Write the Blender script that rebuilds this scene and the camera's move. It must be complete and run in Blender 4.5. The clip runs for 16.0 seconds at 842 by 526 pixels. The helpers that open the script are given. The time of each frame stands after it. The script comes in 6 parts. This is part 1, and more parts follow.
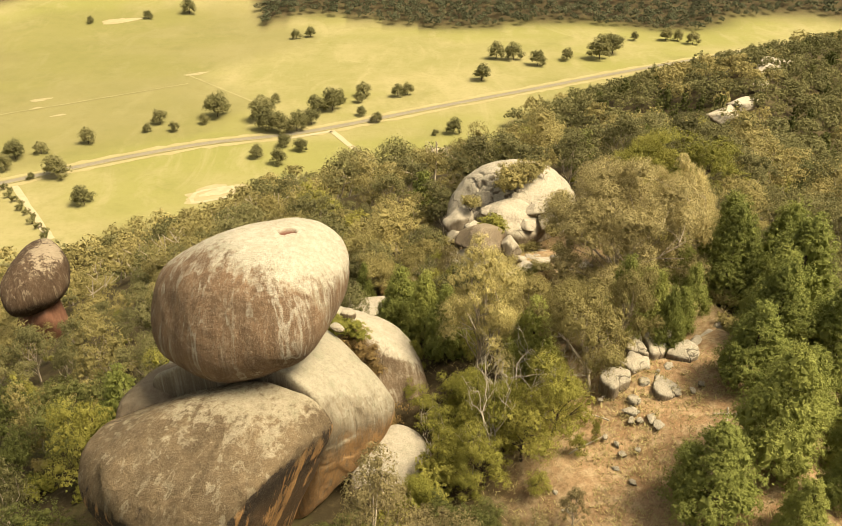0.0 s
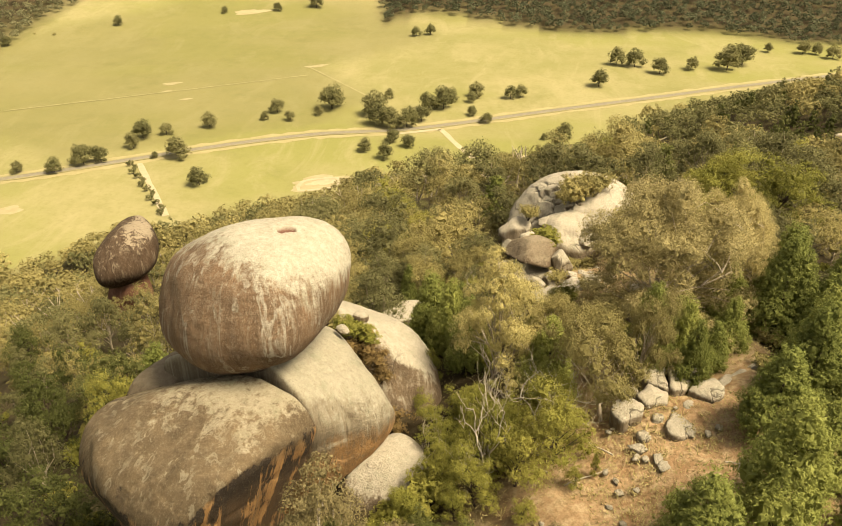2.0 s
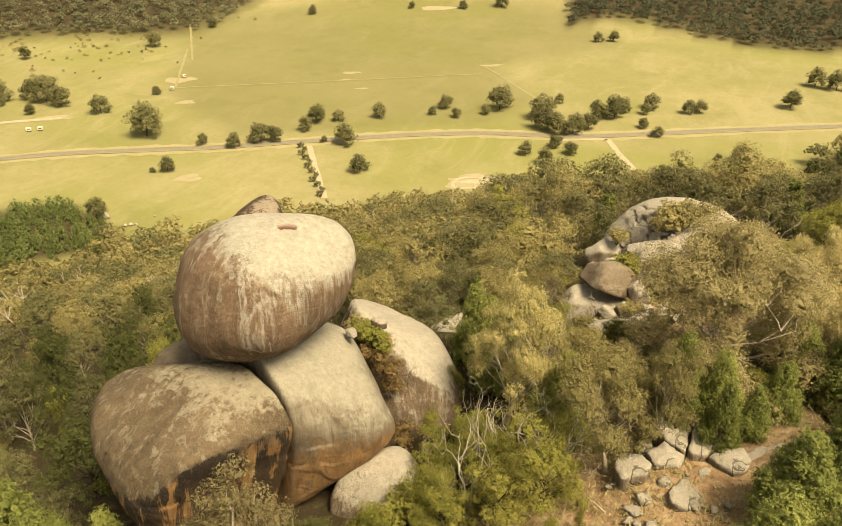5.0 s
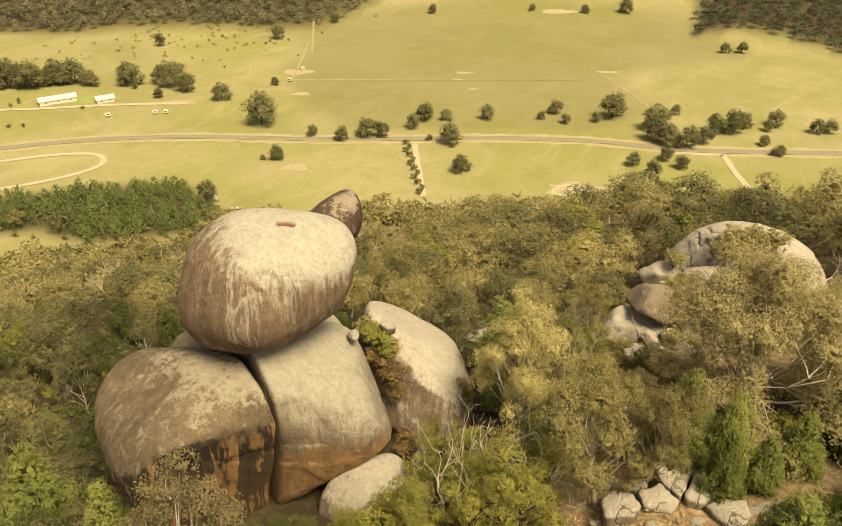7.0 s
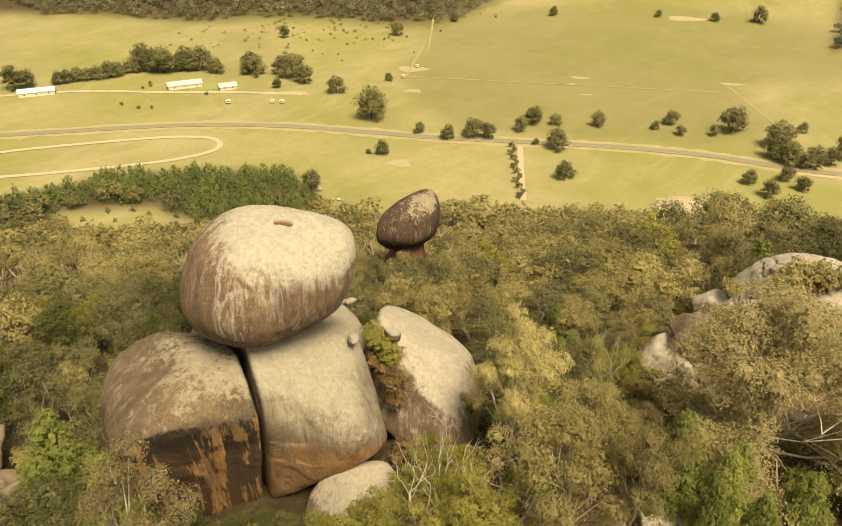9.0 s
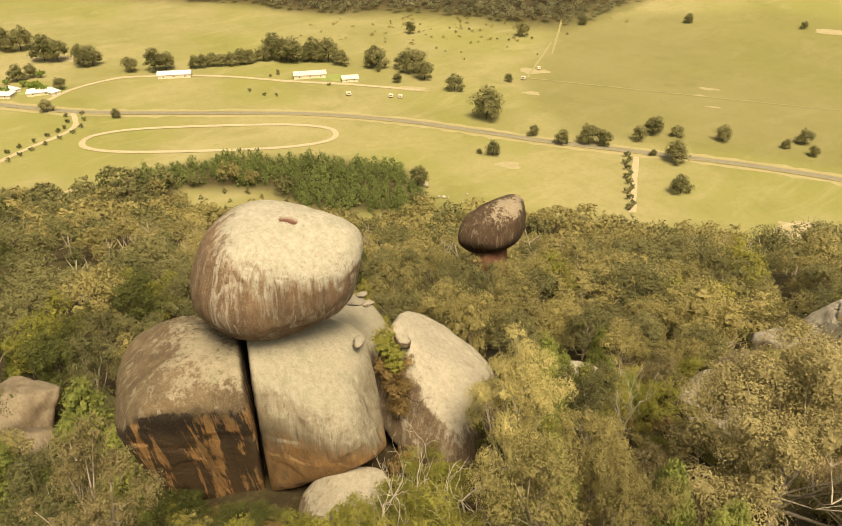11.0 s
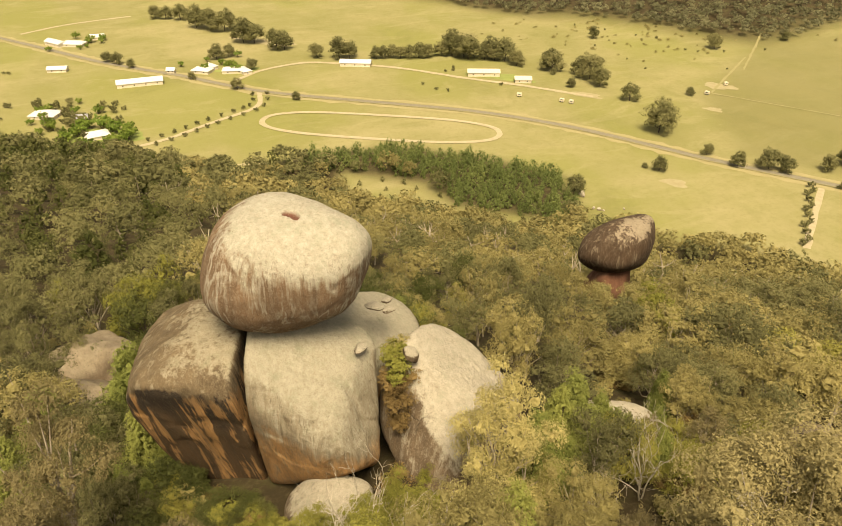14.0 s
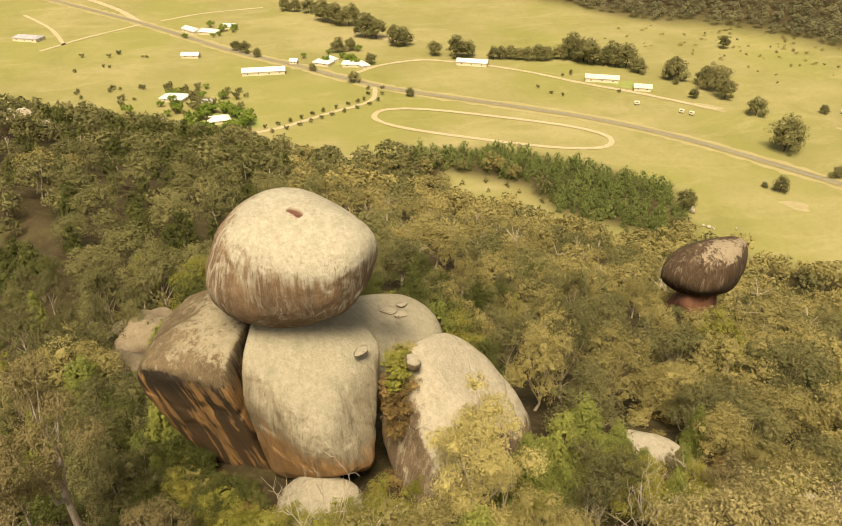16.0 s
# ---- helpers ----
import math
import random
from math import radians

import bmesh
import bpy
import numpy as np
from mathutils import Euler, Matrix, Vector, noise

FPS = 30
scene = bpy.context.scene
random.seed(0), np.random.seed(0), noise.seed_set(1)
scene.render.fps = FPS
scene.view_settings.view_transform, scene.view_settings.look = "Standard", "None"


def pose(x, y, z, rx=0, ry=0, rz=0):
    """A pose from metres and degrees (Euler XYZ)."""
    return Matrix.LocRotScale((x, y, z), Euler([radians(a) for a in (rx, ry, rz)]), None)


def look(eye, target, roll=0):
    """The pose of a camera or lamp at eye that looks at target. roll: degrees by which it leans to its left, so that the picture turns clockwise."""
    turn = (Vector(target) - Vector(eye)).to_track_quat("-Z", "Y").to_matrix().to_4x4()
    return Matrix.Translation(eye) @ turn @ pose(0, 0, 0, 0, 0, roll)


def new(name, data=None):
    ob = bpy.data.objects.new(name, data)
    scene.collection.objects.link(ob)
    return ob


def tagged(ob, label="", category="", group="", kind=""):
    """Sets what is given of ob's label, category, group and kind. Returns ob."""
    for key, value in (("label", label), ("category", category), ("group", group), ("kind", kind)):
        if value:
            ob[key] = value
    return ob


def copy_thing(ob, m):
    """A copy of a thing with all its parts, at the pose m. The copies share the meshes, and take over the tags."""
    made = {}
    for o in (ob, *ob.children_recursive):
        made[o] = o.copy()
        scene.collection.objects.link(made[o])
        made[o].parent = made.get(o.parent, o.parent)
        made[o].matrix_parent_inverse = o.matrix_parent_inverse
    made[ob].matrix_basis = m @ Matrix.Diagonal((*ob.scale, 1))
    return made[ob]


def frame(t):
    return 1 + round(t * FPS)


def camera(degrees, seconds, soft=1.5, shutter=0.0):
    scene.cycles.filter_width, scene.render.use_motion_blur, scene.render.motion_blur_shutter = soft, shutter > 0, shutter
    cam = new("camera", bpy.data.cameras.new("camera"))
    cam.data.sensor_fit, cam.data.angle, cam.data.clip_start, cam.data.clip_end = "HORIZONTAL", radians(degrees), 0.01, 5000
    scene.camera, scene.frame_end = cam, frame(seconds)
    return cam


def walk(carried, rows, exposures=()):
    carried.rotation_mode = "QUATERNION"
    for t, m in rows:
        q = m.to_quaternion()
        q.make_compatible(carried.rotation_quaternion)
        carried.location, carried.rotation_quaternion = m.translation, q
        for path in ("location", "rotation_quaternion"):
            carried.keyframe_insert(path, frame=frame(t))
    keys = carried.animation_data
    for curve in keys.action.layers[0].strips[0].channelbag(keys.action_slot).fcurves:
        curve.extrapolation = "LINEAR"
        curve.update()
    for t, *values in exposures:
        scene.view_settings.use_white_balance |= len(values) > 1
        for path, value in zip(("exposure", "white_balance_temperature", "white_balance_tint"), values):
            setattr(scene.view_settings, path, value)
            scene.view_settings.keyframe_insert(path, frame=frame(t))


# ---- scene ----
cam = camera(58.45, 16.0, 0.75)
PATH = [
    (0, 5.49, -37.01, 20.71, 59.31, -0.06, -2.49),
    (0.5, 7.04, -36.71, 20.65, 59.29, -0.05, -0.06),
    (1, 8.61, -36.37, 20.66, 59.25, -0.06, 1.97),
    (1.5, 10.12, -36.00, 20.70, 59.24, -0.05, 4.24),
    (2, 11.61, -35.58, 20.66, 59.27, -0.03, 6.96),
    (2.5, 13.07, -35.09, 20.62, 59.26, -0.03, 9.41),
    (3, 14.51, -34.53, 20.59, 59.28, 0.00, 11.68),
    (3.5, 15.92, -33.89, 20.54, 59.28, 0.00, 14.03),
    (4, 17.33, -33.17, 20.51, 59.28, 0.01, 16.46),
    (6.5, 23.84, -28.95, 20.34, 59.31, 0.02, 28.07),
    (7, 25.06, -27.98, 20.30, 59.33, 0.03, 30.43),
    (7.5, 26.26, -26.96, 20.31, 59.34, 0.07, 32.76),
    (8, 27.45, -25.92, 20.37, 59.33, 0.08, 34.97),
    (8.5, 28.60, -24.78, 20.39, 59.33, 0.08, 37.38),
    (9, 29.61, -23.55, 20.37, 59.31, 0.06, 39.75),
    (11.5, 33.79, -16.93, 20.26, 59.24, -0.01, 52.10),
    (12, 34.33, -15.46, 20.14, 59.24, -0.02, 54.51),
    (12.5, 34.77, -13.94, 19.98, 59.21, -0.08, 56.87),
    (13, 35.22, -12.47, 19.85, 59.21, -0.08, 59.24),
    (13.5, 35.67, -11.03, 19.79, 59.22, -0.04, 61.55),
    (14, 36.09, -9.57, 19.76, 59.21, -0.04, 63.89),
    (14.5, 36.46, -8.12, 19.74, 59.20, -0.01, 66.22),
    (15, 36.78, -6.64, 19.75, 59.18, -0.03, 68.61),
    (15.5, 37.01, -5.13, 19.74, 59.17, -0.05, 71.01),
    (16, 37.27, -3.65, 19.66, 59.17, -0.04, 73.38),
]
walk(cam, [(t, pose(x, y, z, rx, ry, rz)) for t, x, y, z, rx, ry, rz in PATH], exposures=((0, 1.64, 8350, 9), (8, 1.34, 8650, 10), (16, 1.33, 8600, 10)))

# ---- world, sun, exposure ----
scene.view_settings.exposure = 1.15
sky_world = bpy.data.worlds.new("overcast_sky")
scene.world = sky_world
sky_world.use_nodes = True
wn = sky_world.node_tree
wn.nodes.clear()
sky_tex = wn.nodes.new("ShaderNodeTexSky")
sky_tex.sky_type = "NISHITA"
sky_tex.sun_disc = False
sky_tex.sun_elevation, sky_tex.sun_rotation = radians(59), radians(112)
sky_tex.air_density, sky_tex.dust_density, sky_tex.ozone_density = 1.0, 4.0, 0.6
sky_back = wn.nodes.new("ShaderNodeBackground")
sky_back.inputs["Strength"].default_value = 0.066
sky_out = wn.nodes.new("ShaderNodeOutputWorld")
sky_grey = wn.nodes.new("ShaderNodeHueSaturation")  # thin high cloud
sky_grey.inputs["Saturation"].default_value = 0.45
wn.links.new(sky_tex.outputs[0], sky_grey.inputs["Color"])
wn.links.new(sky_grey.outputs[0], sky_back.inputs["Color"])
wn.links.new(sky_back.outputs[0], sky_out.inputs["Surface"])
sun_data = bpy.data.lights.new("sun", "SUN")
sun_data.energy, sun_data.angle, sun_data.color = 2.95, radians(24), (1.0, 0.94, 0.82)
sun = new("sun", sun_data)
sun.matrix_world = look((22, -9, 39.5), (0, 0, 0))

# ---- materials ----


class Mat:
    """A small builder of node materials."""

    def __init__(self, name, rough=0.85, spec=0.25):
        self.m = bpy.data.materials.new(name)
        self.m.use_nodes = True
        self.t = self.m.node_tree
        self.b = self.t.nodes["Principled BSDF"]
        self.b.inputs["Roughness"].default_value = rough
        self.b.inputs["Specular IOR Level"].default_value = spec

    def n(self, kind, **values):
        node = self.t.nodes.new(kind)
        for k, v in values.items():
            node.inputs[k.replace("_", " ")].default_value = v
        return node

    def link(self, a, b):
        self.t.links.new(a, b)
        return self

    def coord(self, scale=(1, 1, 1), kind="Object"):
        c, m = self.n("ShaderNodeTexCoord"), self.n("ShaderNodeMapping")
        m.inputs["Scale"].default_value = scale
        self.link(c.outputs[kind], m.inputs["Vector"])
        return m.outputs[0]

    def noise(self, scale, detail=5, rough=0.6, at=None, distort=0.0):
        x = self.n("ShaderNodeTexNoise", Scale=scale, Detail=detail, Roughness=rough, Distortion=distort)
        if at is not None:
            self.link(at, x.inputs["Vector"])
        return x.outputs["Fac"]

    def ramp(self, fac, stops):
        r = self.n("ShaderNodeValToRGB")
        e = r.color_ramp.elements
        e.remove(e[1])
        for k, (p, c) in enumerate(stops):
            el = e[0] if k == 0 else e.new(p)
            el.position = p
            el.color = (*c, 1) if isinstance(c, tuple) else (c, c, c, 1)
        self.link(fac, r.inputs[0])
        return r.outputs[0]

    def mix(self, fac, a, b, kind="MIX"):
        x = self.t.nodes.new("ShaderNodeMix")
        x.data_type, x.blend_type = "RGBA", kind
        for v, s in ((fac, x.inputs[0]), (a, x.inputs[6]), (b, x.inputs[7])):
            if isinstance(v, tuple):
                s.default_value = (*v, 1)
            elif isinstance(v, (int, float)):
                s.default_value = v
            else:
                self.link(v, s)
        return x.outputs[2]

    def math(self, op, a, b=0.0, c=0.0, clamp=False):
        x = self.t.nodes.new("ShaderNodeMath")
        x.operation, x.use_clamp = op, clamp
        for v, s in zip((a, b, c), x.inputs):
            if isinstance(v, (int, float)):
                s.default_value = v
            else:
                self.link(v, s)
        return x.outputs[0]

    def color(self, c):
        if isinstance(c, tuple):
            self.b.inputs["Base Color"].default_value = (*c, 1)
        else:
            self.link(c, self.b.inputs["Base Color"])
        return self

    def bump(self, h, strength=0.4, distance=0.05):
        b = self.n("ShaderNodeBump", Strength=strength, Distance=distance)
        self.link(h, b.inputs["Height"]).link(b.outputs[0], self.b.inputs["Normal"])
        return self

    def attr(self, name):
        a = self.n("ShaderNodeAttribute")
        a.attribute_name = name
        return a.outputs["Fac"]

    def axis(self, vec, k):
        s = self.n("ShaderNodeSeparateXYZ")
        self.link(vec, s.inputs[0])
        return s.outputs[k]


def granite(name, cap, body, low=None, cap_at=0.35, low_at=0.0, runs=0.5, lines=0.5, lichen=0.4, soft=0.14, lean=(0, 0), black_part=0.9, low_lean=(0, 0), black_at=0.42, joints=0.0, slope=(0, 0)):
    """Weathered granite: a paler crown, a stained body with runs down its sides, and iron-red rock with black runs from a height downwards."""
    m = Mat(name, 0.92, 0.15)
    at = m.coord()

    def run(scale):
        """Coordinates drawn out along the way that water takes; slope: how far a leaning face goes sideways for each metre of height."""
        if not (slope[0] or slope[1]):
            return m.coord(scale)
        s = m.n("ShaderNodeSeparateXYZ")
        m.link(at, s.inputs[0])
        j = m.n("ShaderNodeCombineXYZ")
        for k in (0, 1):
            m.link(m.math("MULTIPLY", m.math("MULTIPLY_ADD", s.outputs[2], -slope[k], s.outputs[k]), scale[k]), j.inputs[k])
        m.link(m.math("MULTIPLY", s.outputs[2], scale[2]), j.inputs[2])
        return j.outputs[0]

    geo = m.n("ShaderNodeNewGeometry")
    up = m.axis(geo.outputs["Normal"], 2)
    pos = m.axis(at, 2)
    wide = m.noise(1.0, 5, 0.6, run((0.9, 0.9, 0.10)), 0.5)
    thin = m.noise(1.0, 4, 0.6, run((3.0, 3.0, 0.11)), 0.3)
    blot = m.noise(0.42, 6, 0.62, at)
    grain = m.noise(3.2, 8, 0.72, at)
    speck = m.noise(16.0, 4, 0.7, at)
    k = up
    for axis in (0, 1):
        if lean[axis]:
            k = m.math("MULTIPLY_ADD", m.axis(geo.outputs["Normal"], axis), lean[axis], k)
    k = m.math("ADD", k, m.math("MULTIPLY", m.math("SUBTRACT", blot, 0.5), 0.75))
    k = m.math("ADD", k, m.math("MULTIPLY", m.math("SUBTRACT", thin, 0.5), runs))
    k = m.math("ADD", k, m.math("MULTIPLY", m.math("SUBTRACT", grain, 0.5), 0.25))
    k = m.math("MULTIPLY_ADD", k, 0.5, 0.5)
    spot = 0.5 + 0.5 * cap_at
    capped = m.ramp(k, [(max(0, spot - soft), 0.0), (min(1, spot + soft), 1.0)])
    dark = tuple(v * 0.55 for v in body)
    pale = tuple(min(1, 0.75 * v + 0.25 * w) for v, w in zip(body, cap))
    c = m.mix(m.ramp(wide, [(0.34, 0.0), (0.66, 1.0)]), dark, body)
    c = m.mix(m.ramp(thin, [(0.50, 0.0), (0.74, 0.65)]), c, pale)
    c = m.mix(m.ramp(grain, [(0.56, 0.0), (0.78, 0.30)]), c, pale)
    streak = m.ramp(m.noise(1.0, 4, 0.55, run((1.15, 1.15, 0.045)), 0.35), [(0.565, 0.0), (0.595, lines), (0.63, lines * 0.8), (0.67, 0.0)])
    c = m.mix(m.math("MULTIPLY", streak, m.ramp(blot, [(0.40, 0.1), (0.58, 1.0)])), c, tuple(v * 0.95 for v in cap))
    fine = m.ramp(m.noise(1.0, 3, 0.5, run((2.6, 2.6, 0.04)), 0.4), [(0.60, 0.0), (0.63, lines * 0.7), (0.66, 0.0)])
    c = m.mix(m.math("MULTIPLY", fine, m.ramp(wide, [(0.42, 0.0), (0.58, 1.0)])), c, tuple(v * 0.9 for v in cap))
    top = m.mix(m.ramp(grain, [(0.32, 0.0), (0.66, 1.0)]), tuple(v * f for v, f in zip(cap, (0.72, 0.70, 0.66))), cap)
    top = m.mix(m.ramp(m.noise(1.1, 7, 0.72, at), [(0.50, 0.0), (0.70, lichen)]), top, tuple(v * f for v, f in zip(cap, (0.60, 0.66, 0.58))))
    top = m.mix(m.ramp(m.noise(2.4, 6, 0.7, m.coord((1, 1, 0.35))), [(0.60, 0.0), (0.74, 0.35)]), top, body)
    top = m.mix(m.ramp(thin, [(0.30, 0.45), (0.48, 0.0)]), top, tuple(0.5 * (v + w) for v, w in zip(body, cap)))
    c = m.mix(capped, c, top)
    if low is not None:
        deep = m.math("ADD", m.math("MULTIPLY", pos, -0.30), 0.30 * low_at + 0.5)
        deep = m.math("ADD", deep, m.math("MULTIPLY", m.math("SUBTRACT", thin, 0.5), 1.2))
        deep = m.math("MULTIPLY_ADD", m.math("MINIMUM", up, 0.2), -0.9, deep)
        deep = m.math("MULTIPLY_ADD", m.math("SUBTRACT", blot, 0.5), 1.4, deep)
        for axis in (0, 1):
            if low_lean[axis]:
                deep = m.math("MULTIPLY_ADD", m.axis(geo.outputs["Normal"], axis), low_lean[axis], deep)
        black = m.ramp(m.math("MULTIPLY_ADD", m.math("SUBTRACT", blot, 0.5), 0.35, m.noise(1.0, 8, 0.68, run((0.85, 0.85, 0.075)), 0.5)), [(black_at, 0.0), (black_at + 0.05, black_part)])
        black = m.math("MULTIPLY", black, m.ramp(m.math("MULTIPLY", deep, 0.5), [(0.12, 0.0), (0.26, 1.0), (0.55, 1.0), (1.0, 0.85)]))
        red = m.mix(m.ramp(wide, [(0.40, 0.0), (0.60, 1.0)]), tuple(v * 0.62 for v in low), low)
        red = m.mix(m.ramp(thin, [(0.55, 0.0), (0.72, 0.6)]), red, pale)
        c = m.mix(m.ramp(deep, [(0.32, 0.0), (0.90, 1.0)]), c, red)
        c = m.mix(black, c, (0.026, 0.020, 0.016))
    c = m.mix(m.ramp(speck, [(0.60, 0.0), (0.74, 0.30)]), c, tuple(min(0.6, v * 1.15) for v in cap))
    c = m.mix(m.ramp(speck, [(0.30, 0.60), (0.43, 0.0)]), c, tuple(v * 0.5 for v in body))
    c = m.mix(m.attr("scar"), c, m.mix(grain, (0.09, 0.035, 0.024), (0.17, 0.075, 0.048)))
    # a few joints, open as thin dark lines
    bent = m.n("ShaderNodeVectorMath")
    bent.operation = "MULTIPLY_ADD"
    warp = m.n("ShaderNodeTexNoise", Scale=0.5, Detail=4.0)
    m.link(at, warp.inputs["Vector"]).link(warp.outputs["Color"], bent.inputs[0]).link(at, bent.inputs[2])
    bent.inputs[1].default_value = (2.2, 2.2, 2.2)
    net = m.n("ShaderNodeTexVoronoi", Scale=0.17)
    net.feature = "DISTANCE_TO_EDGE"
    m.link(bent.outputs[0], net.inputs["Vector"])
    joint = m.math("MULTIPLY", m.ramp(net.outputs["Distance"], [(0.002, 1.0), (0.009, 0.0)]), m.ramp(m.noise(0.35, 3, 0.5, at), [(0.47, 0.0), (0.56, joints)]))
    c = m.mix(joint, c, (0.045, 0.034, 0.022))
    # dark lichen in freckles and drifts
    drift = m.math("MULTIPLY", m.ramp(m.noise(5.5, 5, 0.75, at), [(0.52, 0.0), (0.66, 0.42)]), m.ramp(m.noise(0.7, 4, 0.6, at), [(0.42, 0.15), (0.62, 1.0)]))
    c = m.mix(drift, c, tuple(v * 0.62 for v in body))
    # crystals and small lichens, and the finest drip lines
    fleck = m.noise(9.0, 9, 0.85, at)
    c = m.mix(m.ramp(fleck, [(0.52, 0.0), (0.62, 0.55)]), c, m.mix(0.45, c, tuple(min(0.6, v * 1.25) for v in cap)))
    c = m.mix(m.ramp(fleck, [(0.36, 0.45), (0.46, 0.0)]), c, m.mix(0.55, c, tuple(v * 0.35 for v in body)))
    drip = m.ramp(m.noise(1.0, 3, 0.6, run((7.0, 7.0, 0.22)), 0.25), [(0.34, 0.6), (0.44, 0.0)])
    c = m.mix(m.math("MULTIPLY", drip, m.ramp(up, [(0.35, 1.0), (0.80, 0.0)])), c, tuple(v * 0.55 for v in body))
    m.color(c)
    height = m.math("ADD", m.math("MULTIPLY", grain, 0.8), m.math("ADD", m.math("MULTIPLY", speck, 0.25), m.math("MULTIPLY", fleck, 0.35)))
    m.bump(m.math("SUBTRACT", height, m.math("MULTIPLY", joint, 0.5)), 0.9, 0.20)
    return m.m


ROCK_TOP = granite("granite_balanced", (0.405, 0.378, 0.296), (0.205, 0.130, 0.076), None, 0.52, 0, 1.0, 0.7, 0.7, 0.085, (0.52, 0.40))
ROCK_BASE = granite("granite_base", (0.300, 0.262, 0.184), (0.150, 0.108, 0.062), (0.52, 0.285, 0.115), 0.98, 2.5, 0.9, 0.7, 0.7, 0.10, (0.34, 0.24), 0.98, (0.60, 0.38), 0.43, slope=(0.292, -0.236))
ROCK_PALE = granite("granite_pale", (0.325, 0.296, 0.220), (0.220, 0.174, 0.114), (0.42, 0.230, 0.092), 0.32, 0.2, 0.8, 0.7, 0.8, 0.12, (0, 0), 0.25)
ROCK_SIDE = granite("granite_side", (0.390, 0.352, 0.272), (0.160, 0.112, 0.068), None, 0.50, 0, 0.7, 0.5, 0.6, 0.05, (0, 0.1), joints=0.6)
ROCK_RED = granite("granite_red", (0.2, 0.12, 0.085), (0.15, 0.07, 0.042), None, 0.9, 0, 0.8, 0.5)
ROCK_BROWN = granite("granite_brown", (0.22, 0.180, 0.124), (0.145, 0.103, 0.065), None, 0.62, 0, 0.5, 0.2, 0.4, 0.2, joints=0.3)
ROCK_DARK = granite("granite_dark", (0.27, 0.22, 0.155), (0.062, 0.038, 0.022), None, 0.98, 0, 0.9, 0.5, 0.3, 0.05, (0.5, 0.1))
ROCK_OUT = granite("granite_outcrop", (0.375, 0.338, 0.262), (0.215, 0.165, 0.110), None, 0.24, 0, 0.5, 0.2, 0.6, joints=0.8)


def ground_material():
    m = Mat("hill_and_valley_ground", 0.95, 0.1)
    at = m.coord()
    wood = m.attr("wood")
    big, mid, fine = m.noise(0.012, 6, 0.6, at), m.noise(0.09, 6, 0.65, at), m.noise(1.3, 6, 0.7, at)
    far = m.noise(0.03, 5, 0.6, m.coord((0.62, 0.217, 0.62)))
    field = m.mix(m.ramp(big, [(0.38, 0.0), (0.62, 1.0)]), (0.184, 0.172, 0.068), (0.232, 0.206, 0.094))
    field = m.mix(m.ramp(mid, [(0.45, 0.0), (0.75, 0.55)]), field, (0.162, 0.150, 0.052))
    field = m.mix(m.ramp(far, [(0.50, 0.0), (0.72, 0.6)]), field, (0.265, 0.230, 0.118))
    field = m.mix(m.ramp(m.noise(0.0055, 4, 0.55, m.coord((1, 1.7, 1))), [(0.46, 0.0), (0.60, 0.7)]), field, (0.172, 0.172, 0.050))
    field = m.mix(m.ramp(m.noise(0.045, 6, 0.7, m.coord((1.0, 0.35, 1.0)), 0.8), [(0.52, 0.0), (0.66, 0.5)]), field, (0.262, 0.230, 0.115))
    field = m.mix(m.ramp(m.noise(0.02, 7, 0.7, at, 0.5), [(0.34, 0.45), (0.46, 0.0)]), field, (0.140, 0.134, 0.046))
    field = m.mix(m.ramp(m.noise(0.35, 6, 0.75, at), [(0.50, 0.0), (0.72, 0.45)]), field, (0.150, 0.138, 0.050))
    field = m.mix(m.attr("olive"), field, m.mix(m.ramp(mid, [(0.35, 0.0), (0.65, 1.0)]), (0.116, 0.110, 0.041), (0.148, 0.132, 0.054)))
    # leaf litter, with the shade between the crowns put into its colour
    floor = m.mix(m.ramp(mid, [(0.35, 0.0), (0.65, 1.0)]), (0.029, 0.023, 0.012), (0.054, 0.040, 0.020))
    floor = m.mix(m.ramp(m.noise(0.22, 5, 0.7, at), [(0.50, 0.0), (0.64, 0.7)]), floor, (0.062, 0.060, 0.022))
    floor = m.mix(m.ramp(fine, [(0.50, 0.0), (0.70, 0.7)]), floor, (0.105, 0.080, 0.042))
    soil = m.mix(m.ramp(m.noise(0.5, 6, 0.7, at), [(0.36, 0.0), (0.62, 1.0)]), (0.225, 0.132, 0.070), (0.315, 0.212, 0.118))
    soil = m.mix(m.ramp(fine, [(0.46, 0.0), (0.66, 0.9)]), soil, (0.39, 0.305, 0.185))
    soil = m.mix(m.ramp(m.noise(3.0, 6, 0.72, at), [(0.48, 0.0), (0.64, 0.85)]), soil, (0.150, 0.104, 0.050))
    floor = m.mix(m.attr("earth"), floor, soil)
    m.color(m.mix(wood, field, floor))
    m.bump(m.math("ADD", fine, m.noise(5.0, 5, 0.7, at)), 0.7, 0.12)
    return m.m


